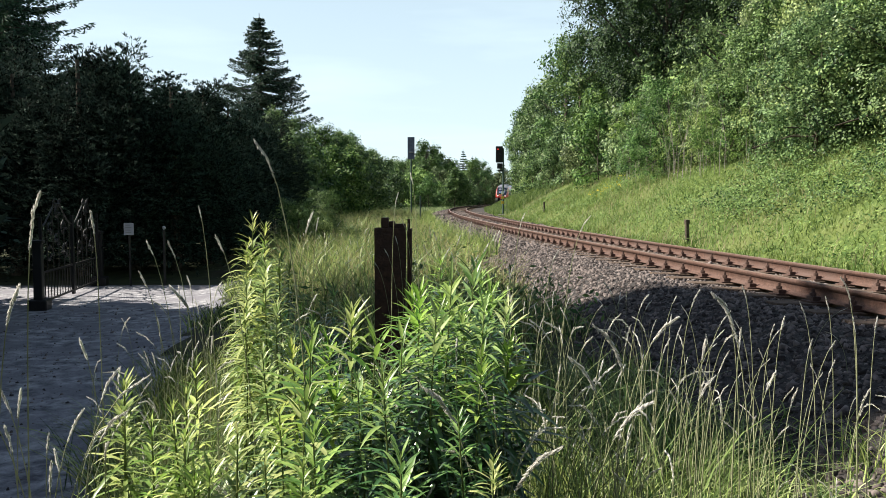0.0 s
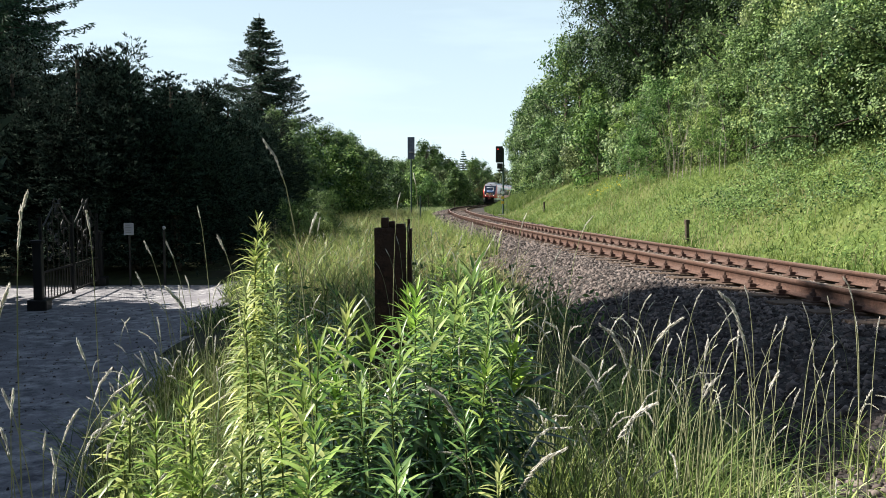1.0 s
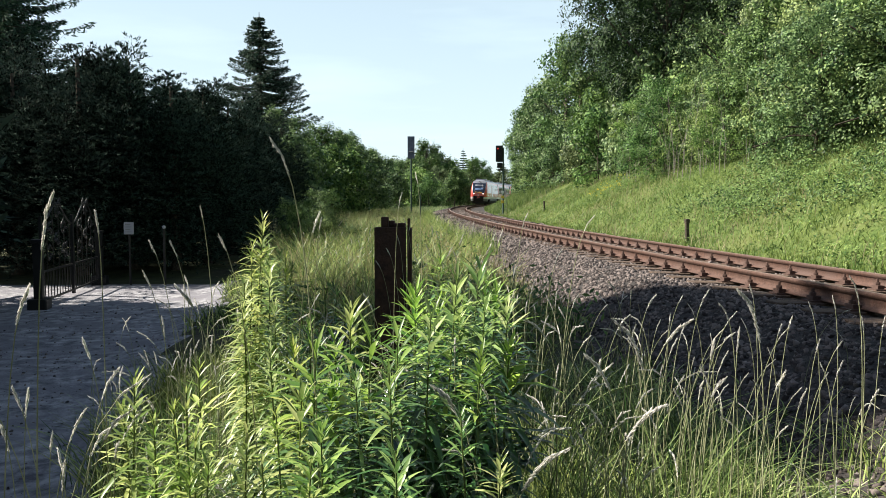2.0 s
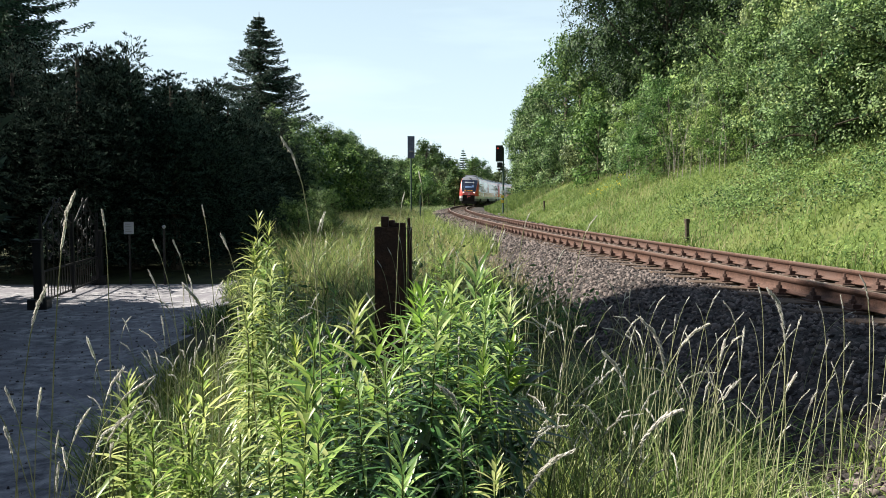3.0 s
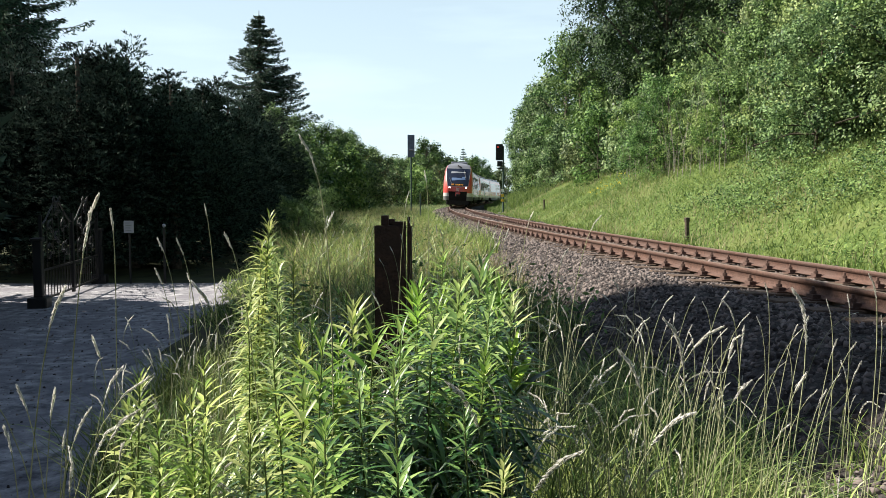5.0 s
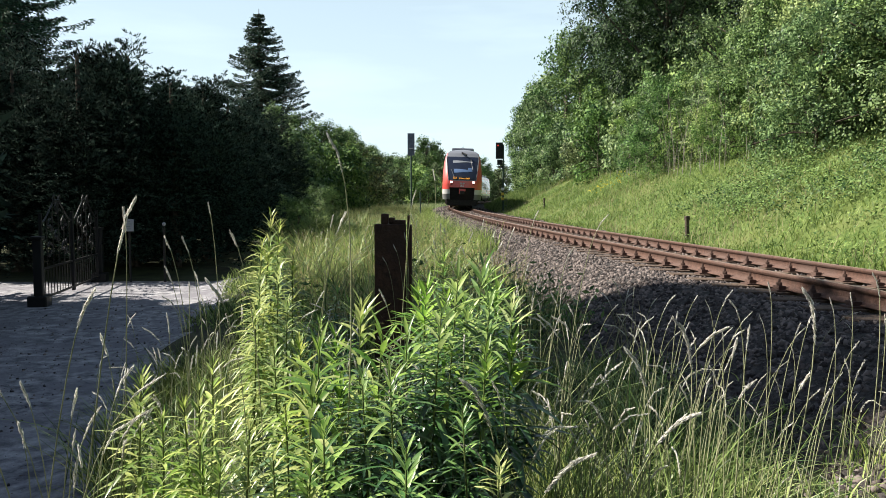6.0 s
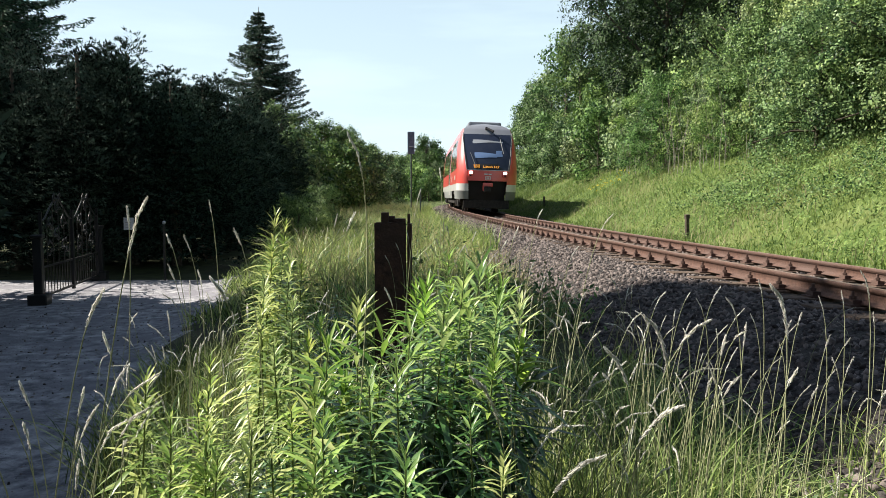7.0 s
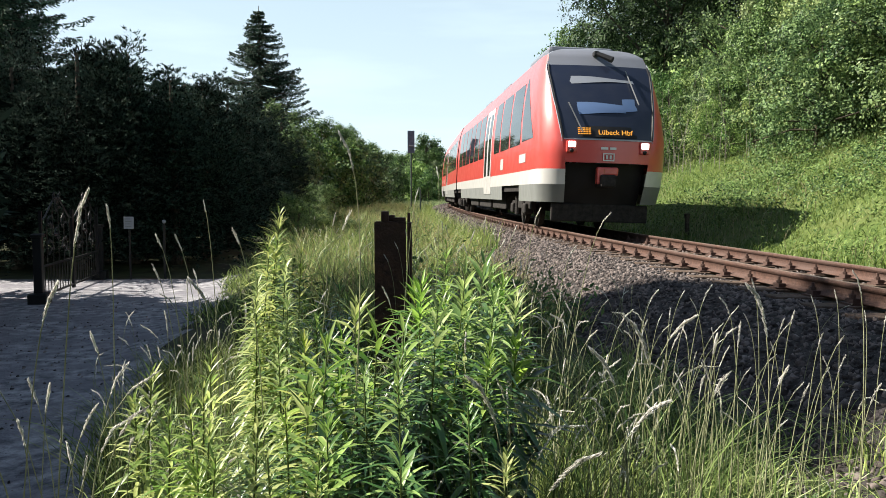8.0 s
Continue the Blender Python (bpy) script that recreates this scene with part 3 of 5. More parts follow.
# (x, y, height): the front of the far wood
for k, (th, x, y, h) in enumerate(((tree_b, -2.9, 140, 12.6), (tree_b, -1.2, 150, 11.0), (tree_b, -4.9, 148, 10.6), (tree_a, -6.0, 128, 9.4), (tree_a, -8.6, 134, 9.2),
                                   (tree_b, -11.4, 140, 9.6), (tree_a, -0.6, 128, 7.6), (tree_b, 1.4, 140, 9.0), (tree_b, 5.6, 158, 10.2), (tree_b, 7.6, 166, 10.8),
                                   (tree_b, 9.4, 175, 9.0), (tree_a, 3.0, 138, 7.4), (tree_b, -13.6, 130, 9.0))):
    put(th, x, y, h / (11.0 if th is tree_a else 11.5), 77 * k, group="distant trees")

for k in range(16):
    d = 112 + 5 * ((k * 7) % 9)
    put((far_bush_a, dark_bush, far_bush_b)[k % 3], (662 + 11.5 * k - 784) / 1390 * d - 0.5, d, 1.05 + 0.35 * (k % 3), 61 * k, group="distant trees")

# the wood on the bank
for k in range(52):
    s = 12 + 2.05 * k
    o = 8.6 + 0.9 * math.sin(k * 2.1) - (0.4 if s > 70 else 0)
    p = track(s, o)
    put((bush_a, bush_b, far_bush_a, far_bush_b)[(k * 5 // 3) % 2 + (2 if s > 38 else 0)], p.x, p.y, 0.68 + 0.36 * ((k * 7) % 6) / 6, 71 * k, 1.0, group="bushes on the bank")
for k in range(40):
    s = 12 + 3.1 * k
    o = 11.2 + 1.0 * math.sin(k * 1.7)
    p = track(s, o)
    put((bush_b, bush_a, bush_a, far_bush_b, far_bush_a, dark_bush)[k % 3 + (3 if s > 34 else 0)], p.x, p.y, 1.1 + 0.4 * ((k * 5) % 4) / 4, 37 * k + 15, 1.15, group="bushes on the bank")
for k in range(24):
    s = 14 + 5.4 * k
    o = 15.0 + 1.5 * math.sin(k * 2.7)
    p = track(s, o)
    put((tree_a, tree_b)[(k * 3) % 2] if k > 5 else near_tree, p.x, p.y, 0.72 + 0.25 * ((k * 3) % 5) / 5, 49 * k, 1.0, group="trees on the bank")
for k, (s, o, sc) in enumerate(((70, 10.8, 1.15), (77, 10.3, 1.2), (84, 9.6, 1.1), (91, 9.0, 1.05), (98, 8.7, 1.0), (106, 8.6, 1.0), (114, 8.4, 1.0), (122, 8.2, 1.0), (132, 8.0, 0.95))):
    p = track(s, o)
    put((tree_b, tree_b, tree_a)[k % 3], p.x, p.y, sc, 80 * k, 1.0, group="trees on the bank")
put(oak, *track(46, 11.5).xy, 1.05, 30, 1.0)
put(oak, *track(37, 16.5).xy, 1.0, 200, 1.0, group="")
put(oak, *track(58, 14.5).xy, 1.0, 120, 1.0, group="")
for k in range(7):
    p = track(15.5 + 2.6 * k, 10.0 + 0.5 * (k % 2))
    put((bush_b, bush_a)[k % 2], p.x, p.y, 1.15 + 0.12 * (k % 3), 100 * k, 1.1, group="bushes on the bank")
for k, (s, o, sc) in enumerate(((19.3, 8.9, 1.15), (21.2, 9.5, 1.3), (23.2, 9.0, 1.1), (25.4, 9.4, 1.25), (28.0, 9.0, 1.05), (33.5, 8.7, 0.95), (37.0, 8.4, 0.9), (41.0, 8.3, 0.95))):
    p = track(s, o)
    put((bush_a, bush_b)[k % 2], p.x, p.y, sc, 130 * k, 1.0, group="bushes on the bank")
# pale dead stems of last year among the bushes
n = 130
c = np.array([track(26 + 17 * rng.uniform(0, 1), rng.uniform(6.9, 9.0)) for k in range(n)])
c[:, 2] = ground(c[:, 0], c[:, 1]) - 0.05
DEAD_STEMS = c
# tall trees added outside the view, their crowns shaped to shade the ballast
shade_tree = broadleaf("tall_tree", 15.7, 2.1, 13.2, 60, 36, 8, 0.28, M["leaf_mid"], 0.2, "unseen tall broadleaf tree with a high crown, added to shade the ballast", "tree", 0.25)
place(shade_tree, -13.35, 10.2, 1.0, 15)
place(broadleaf("tall_tree", 15.4, 1.65, 13.4, 60, 36, 8, 0.28, M["leaf_mid"], 0.2, "unseen slim tall broadleaf tree with a high crown, added to shade the ballast", "tree", 0.22), -13.3, 8.5, 1.0, 70)


# ---- the railcar ----
# A car's own space: y runs from its front end (0) to the joint with the other car, x across, z over the rails.
CAR_LENGTH = 20.4
CORNER = 0.55                       # depth of the rounded corner behind the nose
LEVELS = ((0.62, 1.33), (1.0, 1.37), (1.32, 1.375), (1.95, 1.37), (2.5, 1.36), (3.1, 1.31), (3.5, 1.25), (3.88, 1.13), (4.0, 0.97), (4.1, 0.70), (4.17, 0.35), (4.19, 0.0))


def nose_y(z):
    return float(np.interp(z, (0.3, 0.62, 1.0, 1.4, 2.0, 2.6, 3.2, 3.5, 3.88, 4.06, 4.19), (0.42, 0.30, 0.14, 0.04, 0.06, 0.36, 0.78, 1.02, 1.34, 1.62, 2.2)))


def nose_x(z):
    return float(np.interp(z, (0.3, 0.62, 1.4, 2.0, 2.8, 3.5, 3.88, 4.0, 4.1, 4.17, 4.19), (0.80, 0.82, 0.87, 0.96, 1.07, 1.14, 1.06, 0.91, 0.66, 0.33, 0)))


def side_x(z):
    return float(np.interp(z, [a for a, _ in LEVELS], [b for _, b in LEVELS]))


def body_x(y, z):
    e = min(1.0, max(0.0, y - nose_y(z)) / CORNER)
    return nose_x(z) + (side_x(z) - nose_x(z)) * math.sin(e * math.pi / 2) ** 0.62


def shell(levels, cols, mat, car, name, label="", sides=(-1, 1)):
    """The body's skin between heights, both sides, from the nose back."""
    V, Q = [], []
    for side in sides:
        base = len(V)
        for z in levels:
            fx, fy, sx = nose_x(z), nose_y(z), side_x(z)
            for c in cols:
                e = min(1.0, c / CORNER)
                x = fx + (sx - fx) * math.sin(e * math.pi / 2) ** 0.62
                y = fy + c if c < CAR_LENGTH - 1 else CAR_LENGTH
                V.append((side * x, y, z))
        n = len(cols)
        for i in range(len(levels) - 1):
            for j in range(n - 1):
                q = [base + i * n + j, base + i * n + j + 1, base + (i + 1) * n + j + 1, base + (i + 1) * n + j]
                Q.append(q if side > 0 else q[::-1])
    ob = mesh_np(name, V, Q, mat, car, smooth=True)
    return tagged(ob, label) if label else ob


COLS = (0, 0.02, 0.06, 0.13, 0.24, 0.38, 0.55, 1.4, 3.0, 6.0, 10.0, 14.0, 20.4)


def panel(car, name, mat, y0, y1, z0, z1, side, proud=0.006, slant=0.0, label="", bevel=0.05, thick=0.03):
    """A flush pane or leaf on the car's side, cut to the side's curve."""
    bm = bmesh.new()
    zs = np.linspace(z0, z1, 6)
    rows = []
    for k, z in enumerate(zs):
        f = (z - z0) / (z1 - z0)
        ya = y0 + slant * f
        r = bevel if k in (0, 5) else 0.0
        ys = [ya + r + (y1 - ya - 2 * r) * q / 4 for q in range(5)]
        rows.append([(side * (body_x(y, z) + proud), y, z) for y in ys] + [(side * (body_x(y, z) - thick), y, z) for y in ys[::-1]])
    vs = [[bm.verts.new(p) for p in r] for r in rows]
    for a, b in zip(vs, vs[1:]):
        for j in range(10):
            bm.faces.new((a[j], a[(j + 1) % 10], b[(j + 1) % 10], b[j]))
    bm.faces.new(vs[0][::-1])
    bm.faces.new(vs[-1])
    bmesh.ops.recalc_face_normals(bm, faces=bm.faces)
    return part(name, bm, mat, car, label)


def front_sheet(car, name, mat, z0, z1, inset, proud, label="", rows=8, bow=0.10, x0=-1.0, x1=1.0, wave=0.0):
    """A bowed sheet across the nose between two heights; x0 and x1 are shares of the half width."""
    V, Q, n = [], [], 13
    for k in range(rows):
        z = z0 + (z1 - z0) * k / (rows - 1)
        hw = nose_x(z) - inset
        for j in range(n):
            u = x0 + (x1 - x0) * j / (n - 1)
            zz = z + wave * math.sin(2.6 * u + 0.8 + 2.0 * k / (rows - 1))
            V.append((u * hw, nose_y(zz) - proud - bow * (1 - u * u), zz))
    for i in range(rows - 1):
        for j in range(n - 1):
            Q.append((i * n + j, i * n + j + 1, (i + 1) * n + j + 1, (i + 1) * n + j))
    ob = mesh_np(name, V, Q, mat, car, smooth=True)
    return tagged(ob, label) if label else ob


def bogie(car, y):
    bm = bmesh.new()
    for sx in (-1, 1):
        box(bm, sx * 1.0 - .07, sx * 1.0 + .07, y - 1.45, y + 1.45, 0.42, 0.62, 0.03)
        for dy in (-.95, .95):
            box(bm, sx * 1.05 - .12, sx * 1.05 + .12, y + dy - .17, y + dy + .17, 0.30, 0.56, 0.04)
            rod(bm, (sx * 1.05, y + dy * .55, 0.25), (sx * 1.05, y + dy * .55, 0.75), 0.09, n=10)
    box(bm, -0.95, 0.95, y - 0.25, y + 0.25, 0.4, 0.62, 0.03)
    bg = part("bogie", bm, M["under"], car, "dark grimy bogie frame")
    for dy in (-.95, .95):
        for sx in (-1, 1):
            bm = bmesh.new()
            rod(bm, (sx * .69, y + dy, 0.385), (sx * .82, y + dy, 0.385), 0.385, n=28)
            rod(bm, (sx * .80, y + dy, 0.385), (sx * .88, y + dy, 0.385), 0.12, n=12)
            part("wheel", bm, M["under"], bg, "steel wheel")


def text_part(name, body, size, m, mat, parent, label):
    cu = bpy.data.curves.new(name, "FONT")
    cu.body, cu.size, cu.extrude, cu.align_x = body, size, 0.002, "CENTER"
    tmp = new(name, cu)
    me = bpy.data.meshes.new_from_object(tmp.evaluated_get(bpy.context.evaluated_depsgraph_get()))
    bpy.data.objects.remove(tmp)
    me.transform(m)
    me.materials.clear()
    return tagged(link_mesh(name, me, mat, parent), label)


def railcar():
    car = empty("railcar", Matrix(), "red diesel railcar with a white stripe and dark windows", "train", "cars of the train")
    for one in ((-1,), (1,)):
        shell((0.62, 0.8, 1.0), COLS[:8] + (2.7,), M["skirt"], car, "front_skirt", "grey lower skirt", one)
        shell((0.62, 0.8, 1.0), (5.6, 8.0, 12.0, 16.0, 18.2), M["skirt"], car, "side_skirt", "grey lower skirt", one)
        shell((1.0, 1.15, 1.32), COLS, M["white"], car, "stripe", "white stripe along the sill", one)
        shell((1.32, 1.6, 1.95, 2.5, 2.8, 3.1, 3.3, 3.5, 3.7, 3.88), COLS, M["red"], car, "side_wall", "glossy red side wall", one)
    shell((3.88, 3.94, 4.0, 4.05, 4.1, 4.14, 4.17, 4.19), COLS, M["roofgrey"], car, "roof", "grey rounded roof")
    bm = bmesh.new()
    box(bm, -1.30, 1.30, 1.6, CAR_LENGTH, 0.85, 1.0)
    part("floor_pan", bm, M["under"], car)
    # rear wall at the joint
    bm = bmesh.new()
    ring = [(side_x(z), z) for z, _ in LEVELS]
    pts = [(x, z) for x, z in ring] + [(-x, z) for x, z in ring[::-1][1:]]
    bm.faces.new([bm.verts.new((x * 0.999, CAR_LENGTH - 0.005, z)) for x, z in pts])
    part("end_wall", bm, M["black"], car)
    # the nose
    front_sheet(car, "nose_panel", M["red"], 1.46, 1.94, 0.0, 0.0, "red nose panel with the headlamps")
    front_sheet(car, "windscreen", M["screen"], 1.94, 3.62, 0.012, 0.006, "large dark windscreen", rows=12)
    front_sheet(car, "roof_cap", M["roofgrey"], 3.61, 4.19, 0.0, 0.0, "grey roof cap over the windscreen", rows=12, bow=0.09)
    front_sheet(car, "front_apron", M["black"], 0.55, 1.46, 0.0, -0.25, "black recess round the coupler")
    front_sheet(car, "sill_strip", M["cab"], 1.925, 1.955, 0.02, 0.024, "pale strip under the windscreen", rows=3)
    # reflections in the glass, painted as wavy pale and blue sheets over it
    front_sheet(car, "sun_blind", M["pale_reflection"], 3.20, 3.32, 0.2, 0.022, "pale reflection painted on the windscreen", rows=4, x0=-.82, x1=.80, wave=0.035)
    front_sheet(car, "desk", M["desk"], 2.50, 2.72, 0.2, 0.022, "blue-grey reflection painted on the windscreen", rows=4, x0=-.72, x1=.50, wave=0.03)
    front_sheet(car, "console", M["desk"], 2.60, 2.80, 0.2, 0.024, "smaller blue-grey reflection painted on the windscreen", rows=4, x0=.42, x1=.80, wave=-0.05)
    for sx in (-1, 1):
        bm = bmesh.new()
        tube(bm, [(sx * (nose_x(z) - 0.02), nose_y(z) - 0.015, z) for z in np.linspace(1.95, 3.62, 9)], 0.020, 6)
        part("windscreen_seal", bm, M["black"], car, "dark seal along the windscreen")
        bm = bmesh.new()
        tube(bm, [(sx * (nose_x(z) + 0.012), nose_y(z) + 0.004, z) for z in np.linspace(1.9, 3.7, 11)], 0.010, 6)
        part("pillar_trim", bm, M["cab"], car, "pale edge along the nose pillar")
        # headlamp
        bm = bmesh.new()
        box(bm, sx * .77 - .11, sx * .77 + .11, -0.04, 0.10, 1.66, 1.91, 0.03)
        hl = part("headlamp", bm, M["red"], car, "red headlamp housing")
        bm = bmesh.new()
        box(bm, sx * .77 - .08, sx * .77 + .08, -0.055, -0.03, 1.77, 1.89, 0.02)
        part("lens", bm, M["lamp"], hl, "lit headlamp", smooth=True)
        bm = bmesh.new()
        bmesh.ops.create_uvsphere(bm, u_segments=10, v_segments=6, radius=0.045, matrix=pose(sx * .77, -0.03, 1.70))
        part("tail_lamp", bm, M["black"], hl, smooth=True)
    # wipers
    for x0, x1, za, zb in ((0.55, 0.70, 3.50, 2.72), (-0.55, -0.80, 2.08, 2.72)):
        bm = bmesh.new()
        tube(bm, [(x0, nose_y(za) - .15, za), (x1, nose_y(zb) - .15, zb)], 0.014, 5)
        part("wiper", bm, M["steel"], car, "windscreen wiper")
    # top lamp and horn on the cap
    bm = bmesh.new()
    box(bm, -0.10, 0.02, 1.08, 1.28, 3.84, 3.96, 0.03)
    rod(bm, (-0.03, 1.10, 3.90), (0.26, 0.90, 3.74), 0.05, 0.07, 10)
    part("horn", bm, M["black"], car, "black horn on the roof cap")
    # destination display
    disp = front_sheet(car, "destination_display", M["black"], 1.99, 2.22, 0.18, 0.018, "black destination display with amber lines", rows=3, x0=-.78, x1=.78)
    for x0, x1, rows in ((-.64, -.36, 4),):
        for k in range(rows):
            z = 2.035 + 0.16 * (k + 0.5) / rows - 0.012
            for j in range(max(1, int((x1 - x0) / 0.055))):
                bm = bmesh.new()
                xa = x0 + j * 0.055
                y = nose_y(z) - 0.034 - 0.10 * (1 - (xa / nose_x(z)) ** 2)
                box(bm, xa, xa + 0.042, y, y + 0.012, z, z + 0.020)
                part("display_bar", bm, M["amber"], disp)
    text_part("display_text", "Lübeck Hbf", 0.155, pose(0.13, nose_y(2.05) - 0.132, 2.045, 90 - 22), M["amber"], disp, "amber destination letters")
    # emblem and number, as plain shapes
    bm = bmesh.new()
    for a, b, c, d in ((-.12, .12, 1.50, 1.52), (-.12, .12, 1.64, 1.66), (-.12, -.10, 1.52, 1.64), (.10, .12, 1.52, 1.64), (-.06, -.02, 1.54, 1.62), (.02, .06, 1.54, 1.62)):
        box(bm, a, b, -0.092, -0.075, c, d)
    part("emblem", bm, M["white"], car, "white framed emblem")
    for k in range(2):
        bm = bmesh.new()
        box(bm, -.17 + .19 * k, -.02 + .17 * k, -0.088, -0.07, 1.735, 1.785)
        part("number_bar", bm, M["white"], car)
    # coupler
    bm = bmesh.new()
    box(bm, -0.16, 0.16, -0.18, 0.5, 0.96, 1.22, 0.04)
    rod(bm, (0, 0.2, 1.08), (0, 1.0, 1.08), 0.12, n=12)
    part("coupler", bm, M["under"], car, "automatic coupler")
    bm = bmesh.new()
    box(bm, -0.22, -0.06, -0.06, 0.1, 1.02, 1.36, 0.02)
    box(bm, -0.22, 0.24, -0.04, 0.1, 1.20, 1.38, 0.04)
    part("coupler_cover", bm, M["red"], car, "red coupler cover")
    bm = bmesh.new()
    box(bm, -1.05, 1.05, 0.45, 0.55, 0.22, 0.60, 0.03)
    part("rail_guard", bm, M["under"], car)
    # sides
    for side in (-1, 1):
        panel(car, "cab_window", M["glass"], 1.10, 2.65, 2.02, 3.50, side, slant=1.38, label="slanted dark cab window")
        for y0, y1 in ((2.87, 4.5), (4.7, 6.3), (6.5, 7.7), (10.35, 11.75), (11.9, 13.3), (13.45, 14.85), (15.0, 16.4), (16.55, 17.95), (18.1, 19.5)):
            panel(car, "window", M["glass"], y0, y1, 1.98, 3.44, side, label="dark side window")
        for k in range(2):
            d = panel(car, "door", M["white"], 8.25 + .9 * k, 9.13 + .9 * k, 0.78, 3.45, side, proud=0.012, label="pale sliding door leaf", bevel=0.02)
            panel(d, "door_glass", M["glass"], 8.42 + .9 * k, 8.96 + .9 * k, 1.35, 3.28, side, proud=0.018)
        for y0, y1, z0, z1 in ((2.0, 2.9, 1.52, 1.72), (5.6, 6.1, 1.45, 1.75)):
            panel(car, "lettering_bar", M["white"], y0, y1, z0, z1, side, proud=0.008, bevel=0.01)
        # mirror-like camera housing, equipment under the floor
    for y0, y1 in ((6.0, 8.8), (9.3, 12.4), (12.9, 15.5)):
        bm = bmesh.new()
        box(bm, -1.2, 1.2, y0, y1, 0.35, 0.86, 0.04)
        part("equipment_box", bm, M["under"], car)
    for y0, y1, h in ((2.7, 5.2, 0.26), (8.8, 10.2, 0.22), (13.5, 15.0, 0.22)):
        bm = bmesh.new()
        box(bm, -0.8, 0.8, y0, y1, 4.02, 4.08 + h, 0.09)
        part("roof_unit", bm, M["roofgrey"], car, "grey air conditioning unit on the roof")
    bogie(car, 4.2)
    bogie(car, CAR_LENGTH - 0.3)
    bm = bmesh.new()
    box(bm, -1.1, 1.1, CAR_LENGTH - 0.1, CAR_LENGTH + 0.12, 0.95, 3.7, 0.05)
    part("gangway", bm, M["black"], car, "black gangway bellows")
    return car


front_car = railcar()
rear_car = copy_thing(front_car, Matrix())
third_car = copy_thing(front_car, Matrix())
last_car = copy_thing(front_car, Matrix())
tagged(front_car, "leading red diesel railcar with lit headlamps and white stripe")


def chord(s_a, s_b, y_a):
    """The pose of a car whose points at y_a and at its joint stand over s_a and s_b on the track."""
    a, b = track(s_a), track(s_b)
    d = b - a
    turn = -math.degrees(math.atan2(d.x, d.y))
    m = Matrix.Translation(a) @ pose(0, 0, 0, 0, 0, turn) @ Matrix.Rotation(math.atan(CANT), 4, "Y")
    return m @ Matrix.Translation((0, -y_a, 0))


def train_front(t):
    return 16.5 + 19.05 * (8.0 - t)


# ---- fixed things by the line ----
def steel_post():
    """An old H-girder post with a second bar and cut stubs on top."""
    th = empty("steel_post", pose(-0.342, 5.4, -0.66), "rusty dark steel girder post in the tall grass", "post")
    bm = bmesh.new()
    box(bm, -0.125, 0.085, -0.065, -0.05, 0, 1.29, 0.003)
    box(bm, -0.125, 0.085, 0.05, 0.065, 0, 1.29, 0.003)
    box(bm, -0.03, -0.018, -0.05, 0.05, 0, 1.288)
    part("girder", bm, M["post_rust"], th, "dark rusty H-girder")
    bm = bmesh.new()
    box(bm, 0.098, 0.128, -0.06, 0.06, 0, 1.285, 0.003)
    part("side_bar", bm, M["post_rust"], th)
    bm = bmesh.new()
    box(bm, -0.08, -0.03, -0.05, 0.03, 1.291, 1.36, 0.004)
    box(bm, -0.03, 0.012, -0.02, 0.04, 1.291, 1.335, 0.006)
    box(bm, 0.0, 0.085, -0.045, 0.03, 1.291, 1.318, 0.004)
    box(bm, 0.098, 0.118, -0.03, 0.0, 1.286, 1.35, 0.003)
    part("stub", bm, M["post_rust"], th, "cut rusty stubs")


steel_post()


def light_signal():
    p = track(58.5, 3.05)
    z = float(ground(p.x, p.y))
    th = empty("railway_signal", pose(p.x, p.y, z), "black light signal showing red on a grey mast", "railway signal")
    bm = bmesh.new()
    box(bm, -0.25, 0.25, -0.25, 0.25, -0.3, 0.12, 0.02)
    part("base", bm, M["concrete"], th)
    bm = bmesh.new()
    rod(bm, (0.1, 0, 0.1), (0.1, 0, 5.0), 0.075, 0.06, 12)
    part("mast", bm, M["signgreen"], th)
    bm = bmesh.new()
    box(bm, -0.47, 0.05, -0.12, 0.06, 3.95, 5.15, 0.04)
    hd = part("signal_head", bm, M["black"], th, "black signal head")
    bm = bmesh.new()
    box(bm, -0.36, 0.02, -0.10, 0.05, 3.50, 3.90, 0.03)
    part("lower_head", bm, M["black"], th, "smaller black lower signal head")
    for x, zz, mm in ((-.32, 4.92, "redlight"), (-.1, 4.92, "black"), (-.32, 4.6, "black"), (-.1, 4.6, "black"), (-.21, 4.2, "black")):
        bm = bmesh.new()
        rod(bm, (x, -0.12, zz), (x, -0.20, zz), 0.09, 0.09, 12)
        hood = part("hood", bm, M["black"], hd)
        bm = bmesh.new()
        rod(bm, (x, -0.201, zz), (x, -0.207, zz), 0.06, 0.06, 12)
        part("lens", bm, M[mm], hood)
    bm = bmesh.new()
    box(bm, -0.30, 0.12, -0.04, 0.04, 3.30, 3.42, 0.02)
    part("head_bracket", bm, M["iron"], th)
    for k in range(3):
        bm = bmesh.new()
        box(bm, -0.06, 0.14, -0.09, -0.075, 0.9 + 0.36 * k, 1.1 + 0.36 * k, 0.01)
        part("mast_plate", bm, M["yellow" if k < 2 else "white"], th)
    bm = bmesh.new()
    for k in range(9):
        rod(bm, (0.1, 0.07, 0.5 + .35 * k), (0.38, 0.07, 0.5 + .35 * k), 0.012, n=5)
    rod(bm, (0.38, 0.07, 0.3), (0.38, 0.07, 3.4), 0.015, n=5)
    part("ladder", bm, M["steel"], th)


light_signal()


